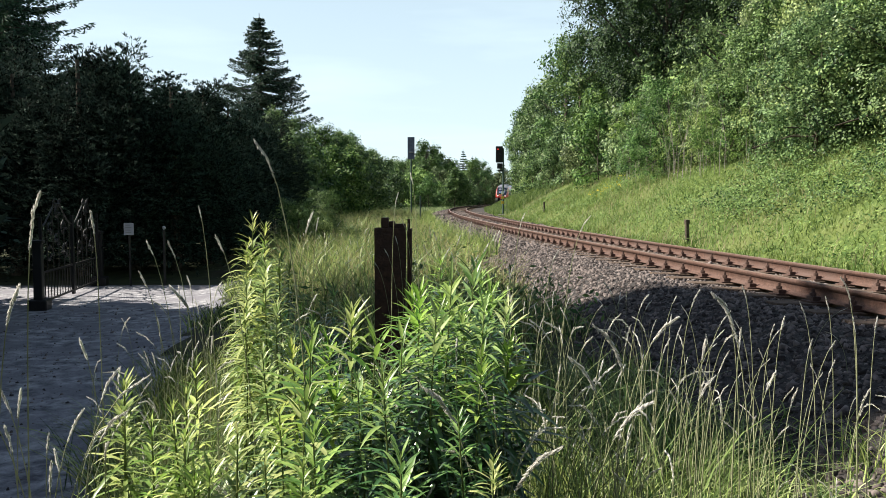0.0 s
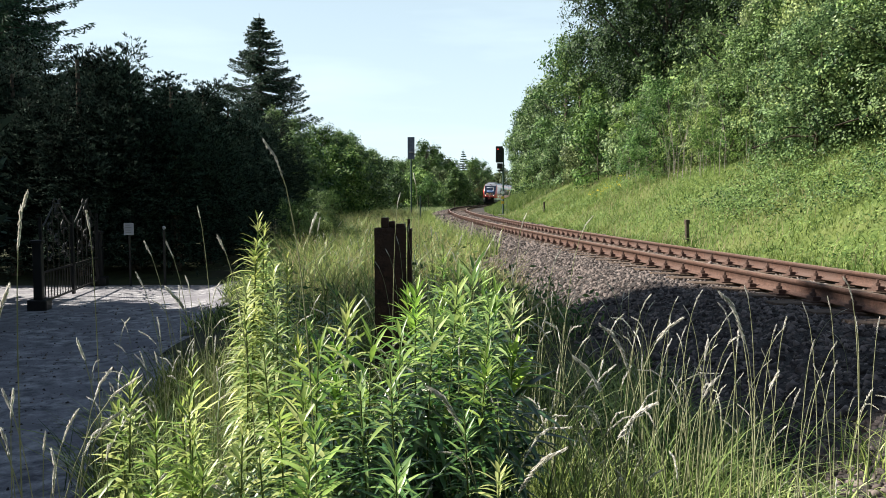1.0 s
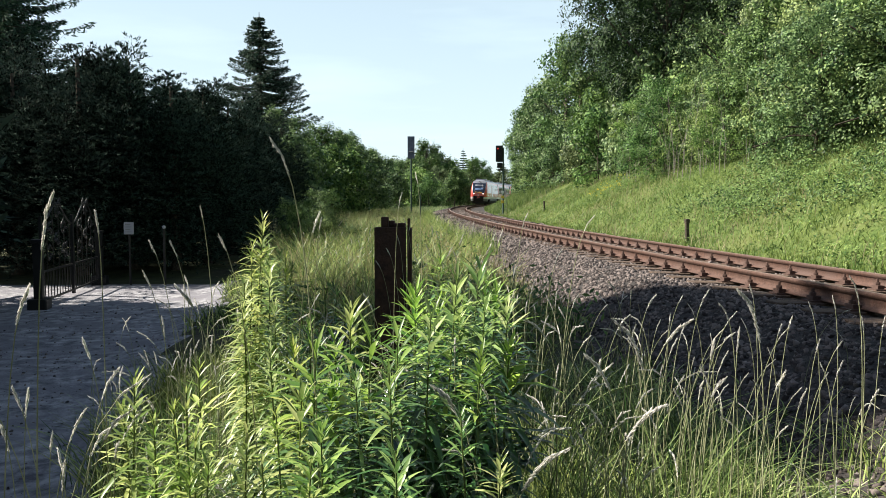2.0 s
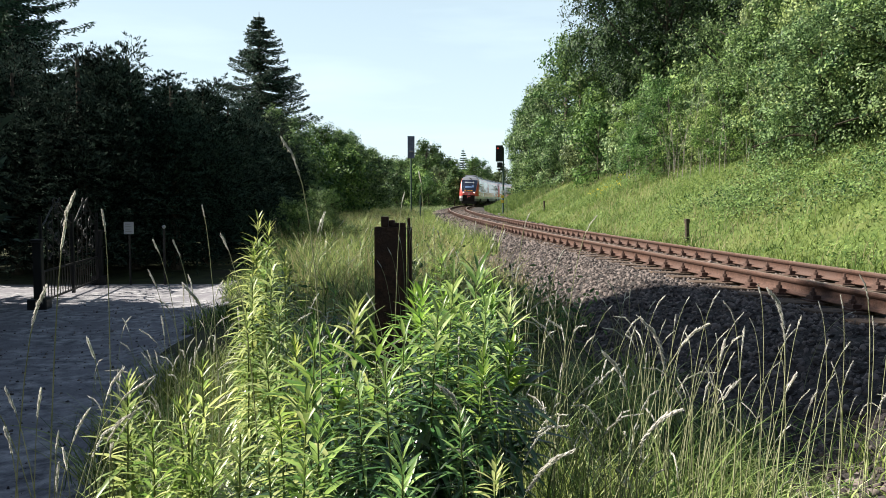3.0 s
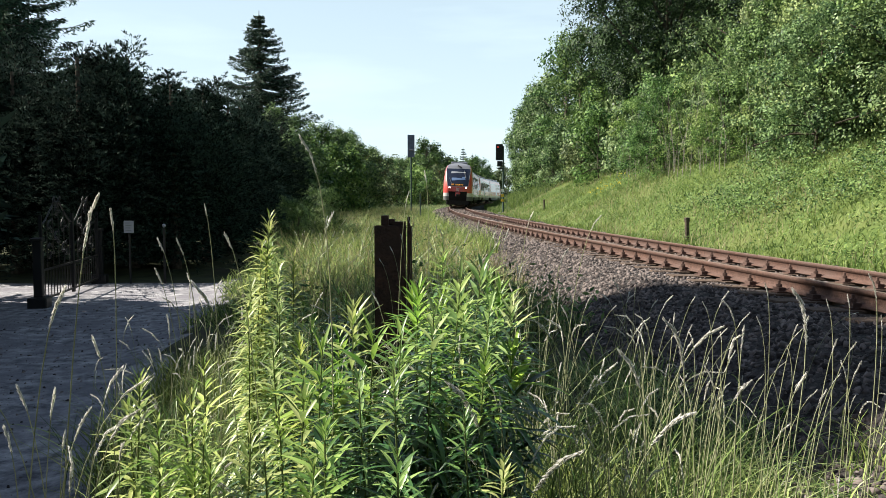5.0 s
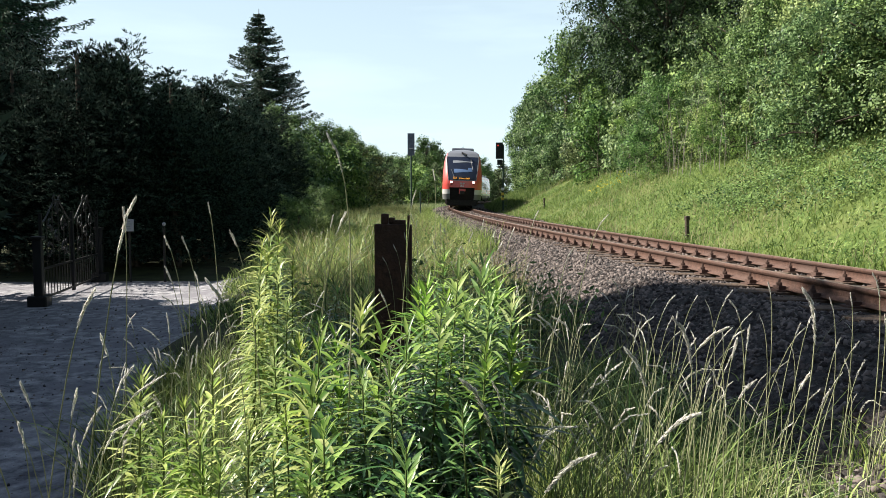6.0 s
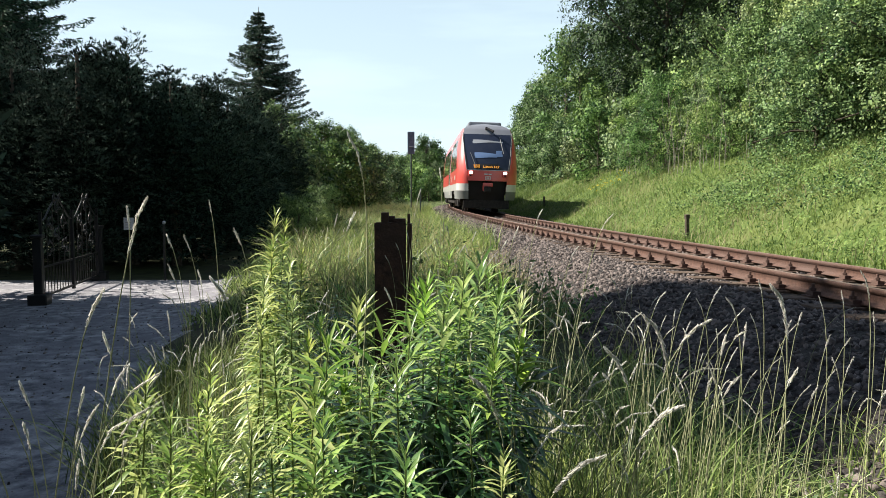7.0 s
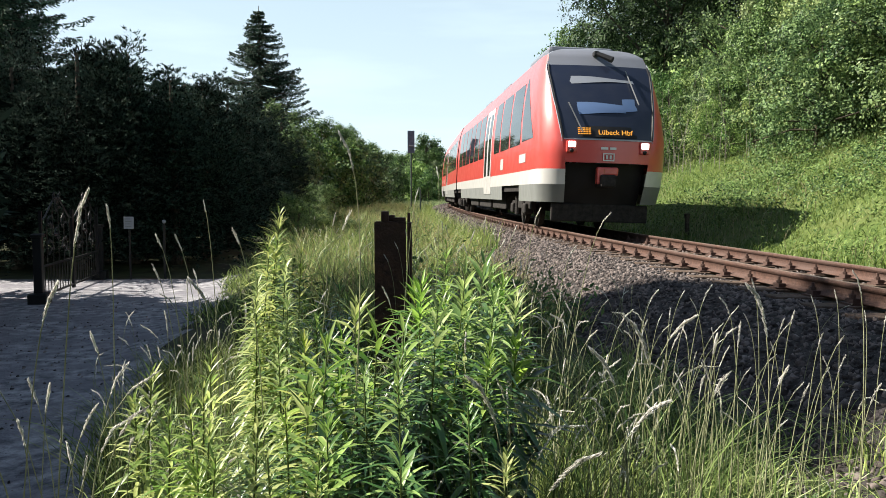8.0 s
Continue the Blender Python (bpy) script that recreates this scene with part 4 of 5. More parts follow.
def back_board():
    x, y = -2.02, 50.0
    z = float(ground(x, y))
    th = empty("signal_board", pose(x, y, z), "grey back of a tall signal board on a green mast", "railway sign")
    bm = bmesh.new()
    rod(bm, (0, 0.05, -0.2), (0, 0.05, 4.9), 0.05, n=10)
    part("mast", bm, M["signgreen"], th)
    bm = bmesh.new()
    box(bm, -0.22, 0.22, -0.05, -0.02, 4.02, 5.42, 0.01)
    box(bm, -0.19, 0.19, -0.07, -0.05, 4.8, 4.86)
    box(bm, -0.19, 0.19, -0.07, -0.05, 4.3, 4.36)
    part("board", bm, M["signback"], th, "grey sheet board seen from behind")
    bm = bmesh.new()
    rod(bm, (-0.14, -0.1, 4.45), (0.14, -0.1, 4.45), 0.04, n=8)
    part("bracket", bm, M["steel"], th)
    # thin second pole beside it
    x2, y2 = -1.35, 47.0
    th = empty("marker_pole", pose(x2, y2, float(ground(x2, y2))), "thin dark marker pole in the grass", "pole")
    bm = bmesh.new()
    rod(bm, (0, 0, -0.2), (0, 0, 1.7), 0.04, n=8)
    part("pole", bm, M["signgreen"], th)


back_board()


def stake(x, y, h, label):
    th = empty("stake", pose(x, y, float(ground(x, y)), 2, -3, 15), label, "stake", "stakes on the bank")
    bm = bmesh.new()
    box(bm, -0.045, 0.045, -0.045, 0.045, -0.2, h, 0.01)
    part("shaft", bm, M["bark"], th)
    bm = bmesh.new()
    box(bm, -0.055, 0.055, -0.055, 0.055, h - 0.10, h + 0.012, 0.012)
    part("cap", bm, M["bark"], th, "weathered cap")


stake(6.35, 20.4, 0.62, "short weathered marker stake in the mown grass")
stake(5.8, 45.0, 0.60, "short dark marker stake beside the track")


def garden_gate():
    """Two wrought-iron leaves between posts, standing along the drive's side."""
    a, b = Vector((-5.75, 11.2, DRIVE_Z)), Vector((-6.3, 14.3, DRIVE_Z))
    d = (b - a)
    m = Matrix.Translation(a) @ pose(0, 0, 0, 0, 0, math.degrees(math.atan2(d.y, d.x)))
    th = empty("garden_gate", m, "closed black wrought-iron double gate with scrolls", "gate")
    L = d.length
    for x in (-0.12, L + 0.12):
        bm = bmesh.new()
        box(bm, x - .06, x + .06, -0.06, 0.06, -0.1, 0.95, 0.012)
        box(bm, x - .08, x + .08, -0.08, 0.08, 0.95, 1.0, 0.012)
        box(bm, x - .13, x + .13, -0.13, 0.13, -0.1, 0.16, 0.02)
        part("gate_post", bm, M["iron"], th, "dark square gate post")
    for k in range(2):
        x0, x1 = k * L / 2 + 0.02, (k + 1) * L / 2 - 0.02
        bm = bmesh.new()
        top = lambda x: 1.30 + 0.32 * math.sin(math.pi * (x - x0) / (x1 - x0)) ** 2
        for z in (0.10, 0.52):
            box(bm, x0, x1, -.012, .012, z - .014, z + .014)
        for x in (x0, x1):
            box(bm, x - .02, x + .02, -.02, .02, 0.04, 1.32)
        tube(bm, [(x, 0, top(x) - .12) for x in np.linspace(x0, x1, 14)], 0.012, 5)
        leaf = part("gate_leaf", bm, M["iron"], th, "wrought-iron gate leaf")
        n = 11
        for j in range(1, n):
            x = x0 + (x1 - x0) * j / n
            bm = bmesh.new()
            rod(bm, (x, 0, 0.10), (x, 0, 0.52 if j % 2 else top(x) - .12), 0.007, n=6)
            part("bar", bm, M["iron"], leaf)
        for j, (cx, cz, r, s) in enumerate(((.25, .75, .16, 1), (.75, .75, .16, -1), (.30, 1.12, .14, -1), (.70, 1.12, .14, 1), (.5, 1.36, .12, 1),
                                            (.5, .95, .13, -1), (.42, 1.50, .07, 1), (.58, 1.50, .07, -1))):
            cx = x0 + cx * (x1 - x0)
            bm = bmesh.new()
            tube(bm, [(cx + s * r * (1 - q / 15) * math.cos(q * .62), 0.0, cz + r * (1 - q / 15) * math.sin(q * .62)) for q in range(13)], 0.010, 5)
            for q in (0, 3, 6, 10):               # cast leaves on the scroll
                bmesh.ops.create_icosphere(bm, subdivisions=1, radius=0.03, matrix=pose(cx + s * r * (1 - q / 15) * math.cos(q * .62), -0.01, cz + r * (1 - q / 15) * math.sin(q * .62), 0, 35 * q, 0)
                                           @ Matrix.Diagonal((1.6, 0.5, 0.8, 1)))
            part("scroll", bm, M["iron"], leaf)


garden_gate()


def hedge_sign():
    th = empty("notice_plate", pose(-5.72, 14.3, DRIVE_Z), "small pale notice plate on a post before the dark hedge", "sign")
    bm = bmesh.new()
    rod(bm, (0, 0.02, -0.1), (0, 0.02, 1.1), 0.02, n=8)
    part("post", bm, M["iron"], th)
    bm = bmesh.new()
    box(bm, -0.09, 0.09, -0.012, 0.0, 0.93, 1.15, 0.004)
    pl = part("plate", bm, M["cab"], th, "pale plate")
    for k in range(4):
        bm = bmesh.new()
        box(bm, -0.06, 0.05 - 0.02 * (k % 2), -0.016, -0.0125, 0.97 + .045 * k, 0.98 + .045 * k)
        part("line", bm, M["skirt"], pl)
    th = empty("garden_lamp", pose(-5.1, 14.35, DRIVE_Z), "small pale globe lamp on a dark post", "lamp")
    bm = bmesh.new()
    rod(bm, (0, 0, -0.1), (0, 0, 1.02), 0.025, n=8)
    part("post", bm, M["iron"], th)
    bm = bmesh.new()
    bmesh.ops.create_uvsphere(bm, u_segments=12, v_segments=8, radius=0.034, matrix=pose(0, 0, 1.06))
    part("globe", bm, M["cab"], th, smooth=True)


hedge_sign()


# ---- grass ----
def blades(base, height, width, bend, levels=3, lean=0.25):
    """Blades of grass: tapered strips that rise from the points and bend over."""
    n = len(base)
    a = rng.uniform(0, 2 * np.pi, n)
    d = np.stack([np.cos(a), np.sin(a), 0 * a], -1)
    f = rng.uniform(0, 2 * np.pi, n)
    w = np.stack([np.cos(f), np.sin(f), 0 * f], -1)
    h = np.broadcast_to(np.asarray(height, float), (n,))[:, None]
    b = np.broadcast_to(np.asarray(bend, float), (n,))[:, None] * rng.uniform(0.3, 1.3, (n, 1))
    W = np.broadcast_to(np.asarray(width, float), (n,))[:, None]
    tilt = rng.normal(size=(n, 2)) * lean
    rows = []
    for k in range(levels + 1):
        t = k / levels
        p = base + d * h * b * t ** 2.2 + np.array([0, 0, 1.0]) * h * (t - 0.35 * b * t ** 3)
        p[:, :2] += tilt * h * t * 0.5
        ww = W * 0.5 * (1 - t) ** 0.7 + 0.0008
        rows.append(np.stack([p - w * ww, p + w * ww], 1))
    V = np.stack(rows, 1).reshape(-1, 3)              # n, levels+1, 2
    i = np.arange(n)[:, None] * (levels + 1) * 2 + np.arange(levels)[None] * 2
    i = i.ravel()
    return V, np.stack([i, i + 1, i + 3, i + 2], -1)


def on_track(s, o):
    a = HEADING + s / RADIUS
    x = CENTRE.x - (RADIUS - o) * np.cos(a)
    y = CENTRE.y + (RADIUS - o) * np.sin(a)
    return np.stack([x, y, ground(x, y) - 0.02], -1)


def grass_field(name, pts, height, width, bend, mat, label, levels=3, lean=0.25):
    V, Q = blades(pts, height, width, bend, levels, lean)
    return tagged(mesh_np(name, V, Q, mat), label, "grass", kind="stuff")


def patch(p, scale):
    return 0.5 + 0.5 * lump(p[:, 0], p[:, 1], scale)


# leafy weeds in the bank's grass
n = 2600
c = on_track(7 + 46 * rng.uniform(0, 1, n) ** 1.4, 3.1 + 6.1 * rng.uniform(0, 1, n) ** 0.8)
c = c[patch(c, 0.5) > rng.uniform(0.1, 0.9, n)]
q = np.repeat(c, 26, 0) + rng.normal(size=(len(c) * 26, 3)) * np.array([0.17, 0.17, 0.07]) + np.array([0, 0, 0.19])
tagged(mesh_np("bank_weeds", *facing_leaves(q, 0.070, 0.5, rng.normal(size=q.shape) * 0.45 + np.array([-0.3, -0.1, 0.6])), M["weed"]), "leafy green weeds growing in the bank grass", "plants", kind="stuff")

n = 420
c = on_track(rng.uniform(13, 24, n), rng.uniform(4.2, 7.8, n))
c = c[patch(c, 0.6) > rng.uniform(0.1, 0.8, n)]
q = np.repeat(c, 40, 0) + rng.normal(size=(len(c) * 40, 3)) * np.array([0.20, 0.20, 0.11]) + np.array([0, 0, 0.33])
tagged(mesh_np("bank_nettles", *facing_leaves(q, 0.085, 0.45, rng.normal(size=q.shape) * 0.5 + np.array([-0.4, -0.2, 0.4])), M["leaf_mid"]), "dense dark green nettles standing in the bank grass", "plants", kind="stuff")

# the mown bank beyond the track
n = 62000
p = on_track(6 + 60 * rng.uniform(0, 1, n) ** 1.25, rng.uniform(2.75, 9.2, n))
grass_field("bank_grass", p, rng.uniform(0.12, 0.32, n) * (0.5 + 0.7 * patch(p, 0.9)), 0.017, 0.9, M["bank"], "bright green grass on the railway bank", levels=2, lean=0.5)
n = 9000
p = on_track(rng.uniform(6, 60, n), rng.uniform(2.75, 9.0, n))
p = p[patch(p, 0.55) > rng.uniform(0.25, 1.0, len(p))]
grass_field("bank_dry_grass", p, rng.uniform(0.28, 0.55, len(p)), 0.010, 0.55, M["grass_dry"], "pale dry grass stems on the bank")
n = 16000
p = on_track(rng.uniform(58, 125, n), rng.uniform(2.7, 8.5, n))
grass_field("far_bank_grass", p, rng.uniform(0.3, 0.6, n), 0.035, 0.5, M["bank"], "green grass on the bank far along the line", levels=2)

# tall grass of the verge between drive and track
n = 60000
s = 6 + 60 * rng.uniform(0, 1, n) ** 1.5
p = on_track(s, rng.uniform(-7.6, -2.75, n))
keep = (p[:, 0] > drive_edge(p[:, 1]) - 0.1) | (p[:, 1] > 15.6)
p = p[keep & (p[:, 1] > 5.9)]
edge = np.clip((-2.3 - offset(p[:, 0], p[:, 1])) / 1.3, 0.25, 1)
low = np.where(p[:, 1] < 17, np.clip((p[:, 0] - drive_edge(p[:, 1])) / 1.2, 0.3, 1), 1)
clump = 0.6 * patch(p, 0.55) + 0.4 * patch(p, 1.7)
thick = clump > rng.uniform(0.32, 0.72, len(p))
p, edge, low, clump = p[thick], edge[thick], low[thick], clump[thick]
grass_field("verge_grass", p, rng.uniform(0.35, 0.95, len(p)) * edge * low * (0.30 + 1.25 * clump), 0.017, 0.7, M["grass_young"], "tall green grass on the verge in uneven clumps", levels=3, lean=0.45)
n = 9000
q = p[rng.integers(0, len(p), n)]
q = q[(q[:, 0] > drive_edge(q[:, 1]) + 0.9) | (q[:, 1] > 17)]
n = len(q)
grass_field("verge_dry_grass", q, rng.uniform(0.5, 1.08, n) * np.clip((-2.1 - offset(q[:, 0], q[:, 1])) / 1.3, 0.3, 1), 0.008, 0.4, M["grass_dry"], "pale grass stems gone to seed on the verge")
n = 14000
p = on_track(rng.uniform(60, 150, n), rng.uniform(-9, -2.6, n))
grass_field("far_verge_grass", p, rng.uniform(0.4, 0.8, n), 0.04, 0.4, M["grass"], "green grass beside the line far off", levels=2)

# leafy weeds that break up the verge's grass
for name, count, mat, label in (("verge_weeds", 230, "weed", "leafy green weeds among the tall verge grass"), ("verge_herbs", 190, "weed", "broad-leaved green herbs among the verge grass")):
    c = on_track(7 + 40 * rng.uniform(0, 1, count) ** 1.4, rng.uniform(-7.2, -3.1, count))
    c = c[((c[:, 0] > drive_edge(c[:, 1]) + 0.8) | (c[:, 1] > 16)) & (c[:, 1] > 5.9)]
    q = np.repeat(c, 44, 0) + rng.normal(size=(len(c) * 44, 3)) * np.array([0.17, 0.17, 0.14]) + np.array([0, 0, 0.42])
    tagged(mesh_np(name, *facing_leaves(q, 0.085, 0.4, rng.normal(size=q.shape) * 0.5 + np.array([-0.2, -0.2, 0.7])), M[mat]), label, "plants", kind="stuff")

n = 5200
p = on_track(17 + 50 * rng.uniform(0, 1, n) ** 1.4, -2.15 - 0.9 * rng.uniform(0, 1, n) ** 0.7)
grass_field("shoulder_grass", p, rng.uniform(0.3, 0.75, n), 0.014, 0.5, M["grass_young"], "tall grass creeping onto the ballast shoulder", levels=2)

# low growth round the feet of the near plants
n = 26000
p = np.stack([rng.uniform(-2.6, 3.4, n), rng.uniform(1.9, 6.4, n), np.zeros(n)], -1)
o = offset(p[:, 0], p[:, 1])
p = p[(p[:, 0] > drive_edge(p[:, 1]) - 0.05) & (o < -2.5 - 0.6 * rng.uniform(0, 1, n))]
p[:, 2] = ground(p[:, 0], p[:, 1]) - 0.02
p = p[(p[:, 0] < 0.13 * p[:, 1]) | (0.5 * patch(p, 0.22) + 0.5 * patch(p, 3.1) > rng.uniform(0.42, 1.0, len(p)))]
right = p[:, 0] > 0.13 * p[:, 1]
hh = rng.uniform(0.18, 0.52, len(p)) * np.where(right, 0.55, 1.0) * np.clip((-1.9 - offset(p[:, 0], p[:, 1])) / 1.2, 0.35, 1)
grass_field("foreground_grass", p[~right], hh[~right], 0.007, 0.7, M["bank"], "thick green grass among the herbs", levels=4, lean=0.4)
grass_field("young_grass", p[right], hh[right], 0.012, 0.95, M["grass_young"], "short curling yellow-green grass beside the ballast", levels=4, lean=0.5)

n = 9000
p = np.stack([rng.uniform(-1.2, 3.4, n), rng.uniform(-5.0, 1.9, n), np.zeros(n)], -1)
p = p[(p[:, 0] > drive_edge(p[:, 1])) & (offset(p[:, 0], p[:, 1]) < -2.6)]
p[:, 2] = ground(p[:, 0], p[:, 1]) - 0.02
grass_field("trodden_grass", p, rng.uniform(0.08, 0.30, len(p)), 0.009, 0.8, M["bank"], "short trodden green grass beside the drive", levels=3, lean=0.5)

SWAYS = []     # (thing, its pose at rest, reach of the lean in degrees, share of the gust's shape, phase)


def at_pixel_depth(u, v, depth):
    """The point at that depth on the line of sight with that slope."""
    return Vector(((u - 784) / 1390 * depth, depth, EYE_Z - (v - 355.3) / 1390 * depth))


def tuft(x, y, height, count, seeds, label="tuft of tall green grass gone to seed", bend=0.6, mat="grass"):
    z = float(ground(x, y)) - 0.02
    th = empty("grass_tuft", pose(x, y, z), label, "grass", "grass tufts")
    base = rng.normal(size=(count, 3)) * np.array([0.07, 0.07, 0])
    V, Q = blades(base, rng.uniform(0.45, 0.95, count) * height, rng.uniform(0.0035, 0.008, count), bend, 5, 0.32)
    tagged(mesh_np("leaf_mass", V, Q, M[mat], th), kind="stuff")
    Vs, stems = [], []
    for k in range(seeds):
        a, l = rng.uniform(0, 2 * np.pi), rng.uniform(0.02, 0.22)
        h = height * rng.uniform(0.85, 1.2)
        top = np.array([math.cos(a) * l * h, math.sin(a) * l * h, h])
        b0 = rng.normal(size=3) * np.array([0.05, 0.05, 0])
        stem, head = stalk_parts(b0, top, rng.uniform(0.12, 0.22), rng.uniform(0.004, 0.008))
        stems.append(stem)
        Vs.append(head)
    if Vs:
        tagged(mesh_np("stem_mass", *joined(stems), M["stem_dry"], th), kind="stuff")
        V, Q = joined(Vs)
        tagged(mesh_np("seed_mass", V, Q, M["seed"], th), "pale seed stalks", kind="stuff")
    SWAYS.append((th, (x, y, z), rng.uniform(1.5, 3.2), x, rng.uniform(0, 6)))
    return th


def stalk_parts(foot, top, head, fat, bow=None):
    """A thin stalk that bends to its top, and the spikelets of its head."""
    foot, top = np.asarray(foot, float), np.asarray(top, float)
    t = np.linspace(0, 1, 11)[:, None]
    up = foot + (top - foot) * np.array([0.10, 0.10, 0.89 if head > 0.16 else 0.84])
    line = (1 - t) ** 2 * foot + 2 * t * (1 - t) * up + t ** 2 * top
    lean = np.array([top[0] - foot[0], top[1] - foot[1], 0.0])
    lean = lean / max(1e-6, np.linalg.norm(lean))
    nod = head * t ** 7
    line = line + (lean * 0.55 - np.array([0, 0, 0.30]) * t ** 5) * nod * (0.6 * rng.uniform(0, 1) ** 2.2 if bow is None else bow)
    out = [branch_tube(line, 0.0019 if head < 0.2 else 0.0026, 0.0010, 4)]
    L = np.linalg.norm(top - foot)
    n = max(30, int(head / 0.0012))
    tt = 1 - rng.uniform(0, 1, n) * head / L
    c = np.stack([np.interp(tt, t[:, 0], line[:, i]) for i in range(3)], -1)
    d = unit(line[-1] - line[-3])
    f = (1 - tt) * L / head
    c = c + rng.normal(size=c.shape) * (fat * (0.35 + 0.65 * np.sin(np.pi * np.clip(f * .9 + .1, 0, 1))))[:, None] * 0.19
    out.append(leaf_quads(c, 0.012 if fat < 0.01 else 0.018, 0.17, np.repeat(d[None] * 3.2, n, 0)))
    return out


def stalk(u, v, depth, ub, head, fat, reach, curve, lean_y=0.0, label="tall dry grass stalk with a pale seed head"):
    """A stalk whose tip and foot lie on the given lines of sight."""
    top = at_pixel_depth(u, v, depth)
    fx = (ub - 784) / 1390 * depth
    fz = float(ground(fx, depth)) - 0.02
    th = empty("grass_stalk", pose(fx, depth, fz), label, "grass stalk", "tall grass stalks")
    rel = (top.x - fx, lean_y, top.z - fz)
    parts = stalk_parts((0, 0, 0), rel, head, fat, 0.10)
    mesh_np("stalk", *parts[0], M["stem_dry"], th)
    mesh_np("seed_head", *parts[1], M["seed"], th)
    GUSTS.append((th, (fx, depth, fz), (top.z - fz), depth, curve, reach))
    return th


GUSTS = []
# sideways drift of the tips, in shares of the widest, for three zones of wind
WIND = {"l": ((0, 0), (.5, -.06), (1, -.12), (1.5, 0), (2.5, .22), (3.5, .40), (4.5, .43), (5.5, .75), (6.5, 1.0), (7, 1.02), (7.5, .75), (8, .46)),
        "m": ((0, 0), (.5, .06), (1, .10), (1.5, .13), (2.5, .24), (3.5, .34), (4.5, .37), (5.5, .7), (6.5, .93), (7, 1.05), (7.5, 1.02), (8, .95)),
        "r": ((0, 0), (.5, .02), (1, .08), (1.5, .14), (2.5, .45), (3.5, .70), (4.5, .80), (5.5, .95), (6.5, 1.0), (7, .63), (7.5, .5), (8, .37))}
STALKS = (  # tip (u, v), depth, foot u, length and width of the head, drift, zone
    (57, 332, 1.55, 30, .24, .008, .21, "l"), (463, 245, 1.9, 560, .19, .007, .215, "m"), (168, 372, 1.75, 176, .14, .005, .08, "l"),
    (355, 366, 2.3, 385, .06, .003, .03, "l"), (548, 374, 2.3, 500, .13, .008, .12, "m"), (385, 415, 2.2, 460, .10, .007, .05, "m"),
    (262, 425, 2.4, 330, .10, .005, .06, "l"), (300, 425, 2.5, 360, .12, .005, .05, "l"), (248, 480, 2.2, 320, .09, .006, .08, "l"),
    (305, 505, 2.0, 420, .15, .009, .10, "l"), (20, 500, 1.5, -40, .16, .008, .16, "l"), (140, 600, 1.7, 200, .10, .007, .05, "l"),
    (1062, 572, 2.3, 1160, .24, .011, .24, "r"), (1196, 560, 2.4, 1075, .17, .010, .16, "r"), (1274, 515, 2.5, 1350, .27, .012, .30, "r"),
    (1236, 512, 2.8, 1195, .15, .006, .12, "r"), (1248, 604, 2.4, 1240, .12, .009, .10, "r"), (1320, 505, 3.0, 1348, .12, .005, .10, "r"),
    (1498, 488, 2.9, 1535, .20, .006, .12, "r"), (1390, 560, 2.8, 1370, .10, .006, .10, "r"), (1372, 575, 2.9, 1350, .09, .005, .10, "r"),
    (1018, 632, 2.2, 1120, .18, .010, .16, "r"), (1150, 712, 2.0, 1010, .18, .013, .13, "r"), (1375, 660, 2.2, 1320, .11, .009, .10, "r"),
    (1265, 668, 2.2, 1195, .14, .009, .12, "r"), (1095, 555, 3.2, 1040, .16, .006, .14, "r"), (1145, 520, 3.4, 1105, .16, .006, .12, "r"),
    (1040, 380, 3.6, 985, .17, .006, .10, "m"), (985, 440, 3.4, 950, .16, .006, .08, "m"), (925, 375, 3.8, 900, .16, .006, .08, "m"),
    (905, 470, 3.2, 890, .14, .006, .08, "m"), (760, 685, 1.9, 880, .20, .011, .11, "m"), (985, 795, 1.8, 830, .18, .012, .10, "m"),
    (700, 340, 3.6, 690, .16, .005, .10, "m"), (730, 305, 3.4, 745, .14, .005, .12, "m"), (640, 520, 2.6, 700, .13, .006, .08, "m"),
    (1440, 600, 2.7, 1420, .12, .006, .10, "r"), (1480, 640, 2.5, 1450, .12, .006, .10, "r"), (1545, 690, 2.4, 1500, .13, .008, .10, "r"),
    (1415, 690, 2.3, 1380, .12, .007, .10, "r"), (1010, 520, 3.3, 980, .15, .006, .10, "r"), (960, 560, 3.0, 940, .15, .006, .08, "m"),
    (1555, 560, 2.8, 1548, .12, .005, .10, "r"), (1468, 525, 3.1, 1490, .11, .005, .10, "r"), (1185, 600, 2.9, 1150, .12, .006, .10, "r"),
    (90, 800, 1.5, 110, .10, .006, .05, "l"), (20, 690, 1.5, 10, .12, .006, .12, "l"), (70, 770, 1.6, 60, .09, .005, .06, "l"))
for u, v, d, ub, head, fat, reach, zone in STALKS:
    stalk(u, v, d, ub, head * (1.35 if head > 0.15 else 1.15), fat * (1.15 if fat > 0.0085 else 1.0), reach, zone)
for k in range(40):                       # lighter stalks scattered through the right-hand grass and the verge
    u = 905 + 650 * ((k * 0.618) % 1)
    d = 2.5 + 2.6 * ((k * 0.377) % 1)
    v = 520 + 170 * ((k * 0.281) % 1)
    stalk(u, v, d, u + 60 * math.sin(k * 1.9) - 15, 0.07 + 0.08 * ((k * .45) % 1), 0.003, 0.07 + .06 * ((k * .7) % 1), "r", label="thin grass stalk with a fine seed head")
for k in range(30):
    u = 560 + 340 * ((k * 0.618) % 1)
    d = 3.0 + 4.0 * ((k * 0.377) % 1)
    v = 385 + 90 * ((k * 0.281) % 1)
    stalk(u, v, d, u + 50 * math.sin(k * 2.3) - 15, 0.12, 0.005, 0.07, "m", label="thin grass stalk with a fine seed head")

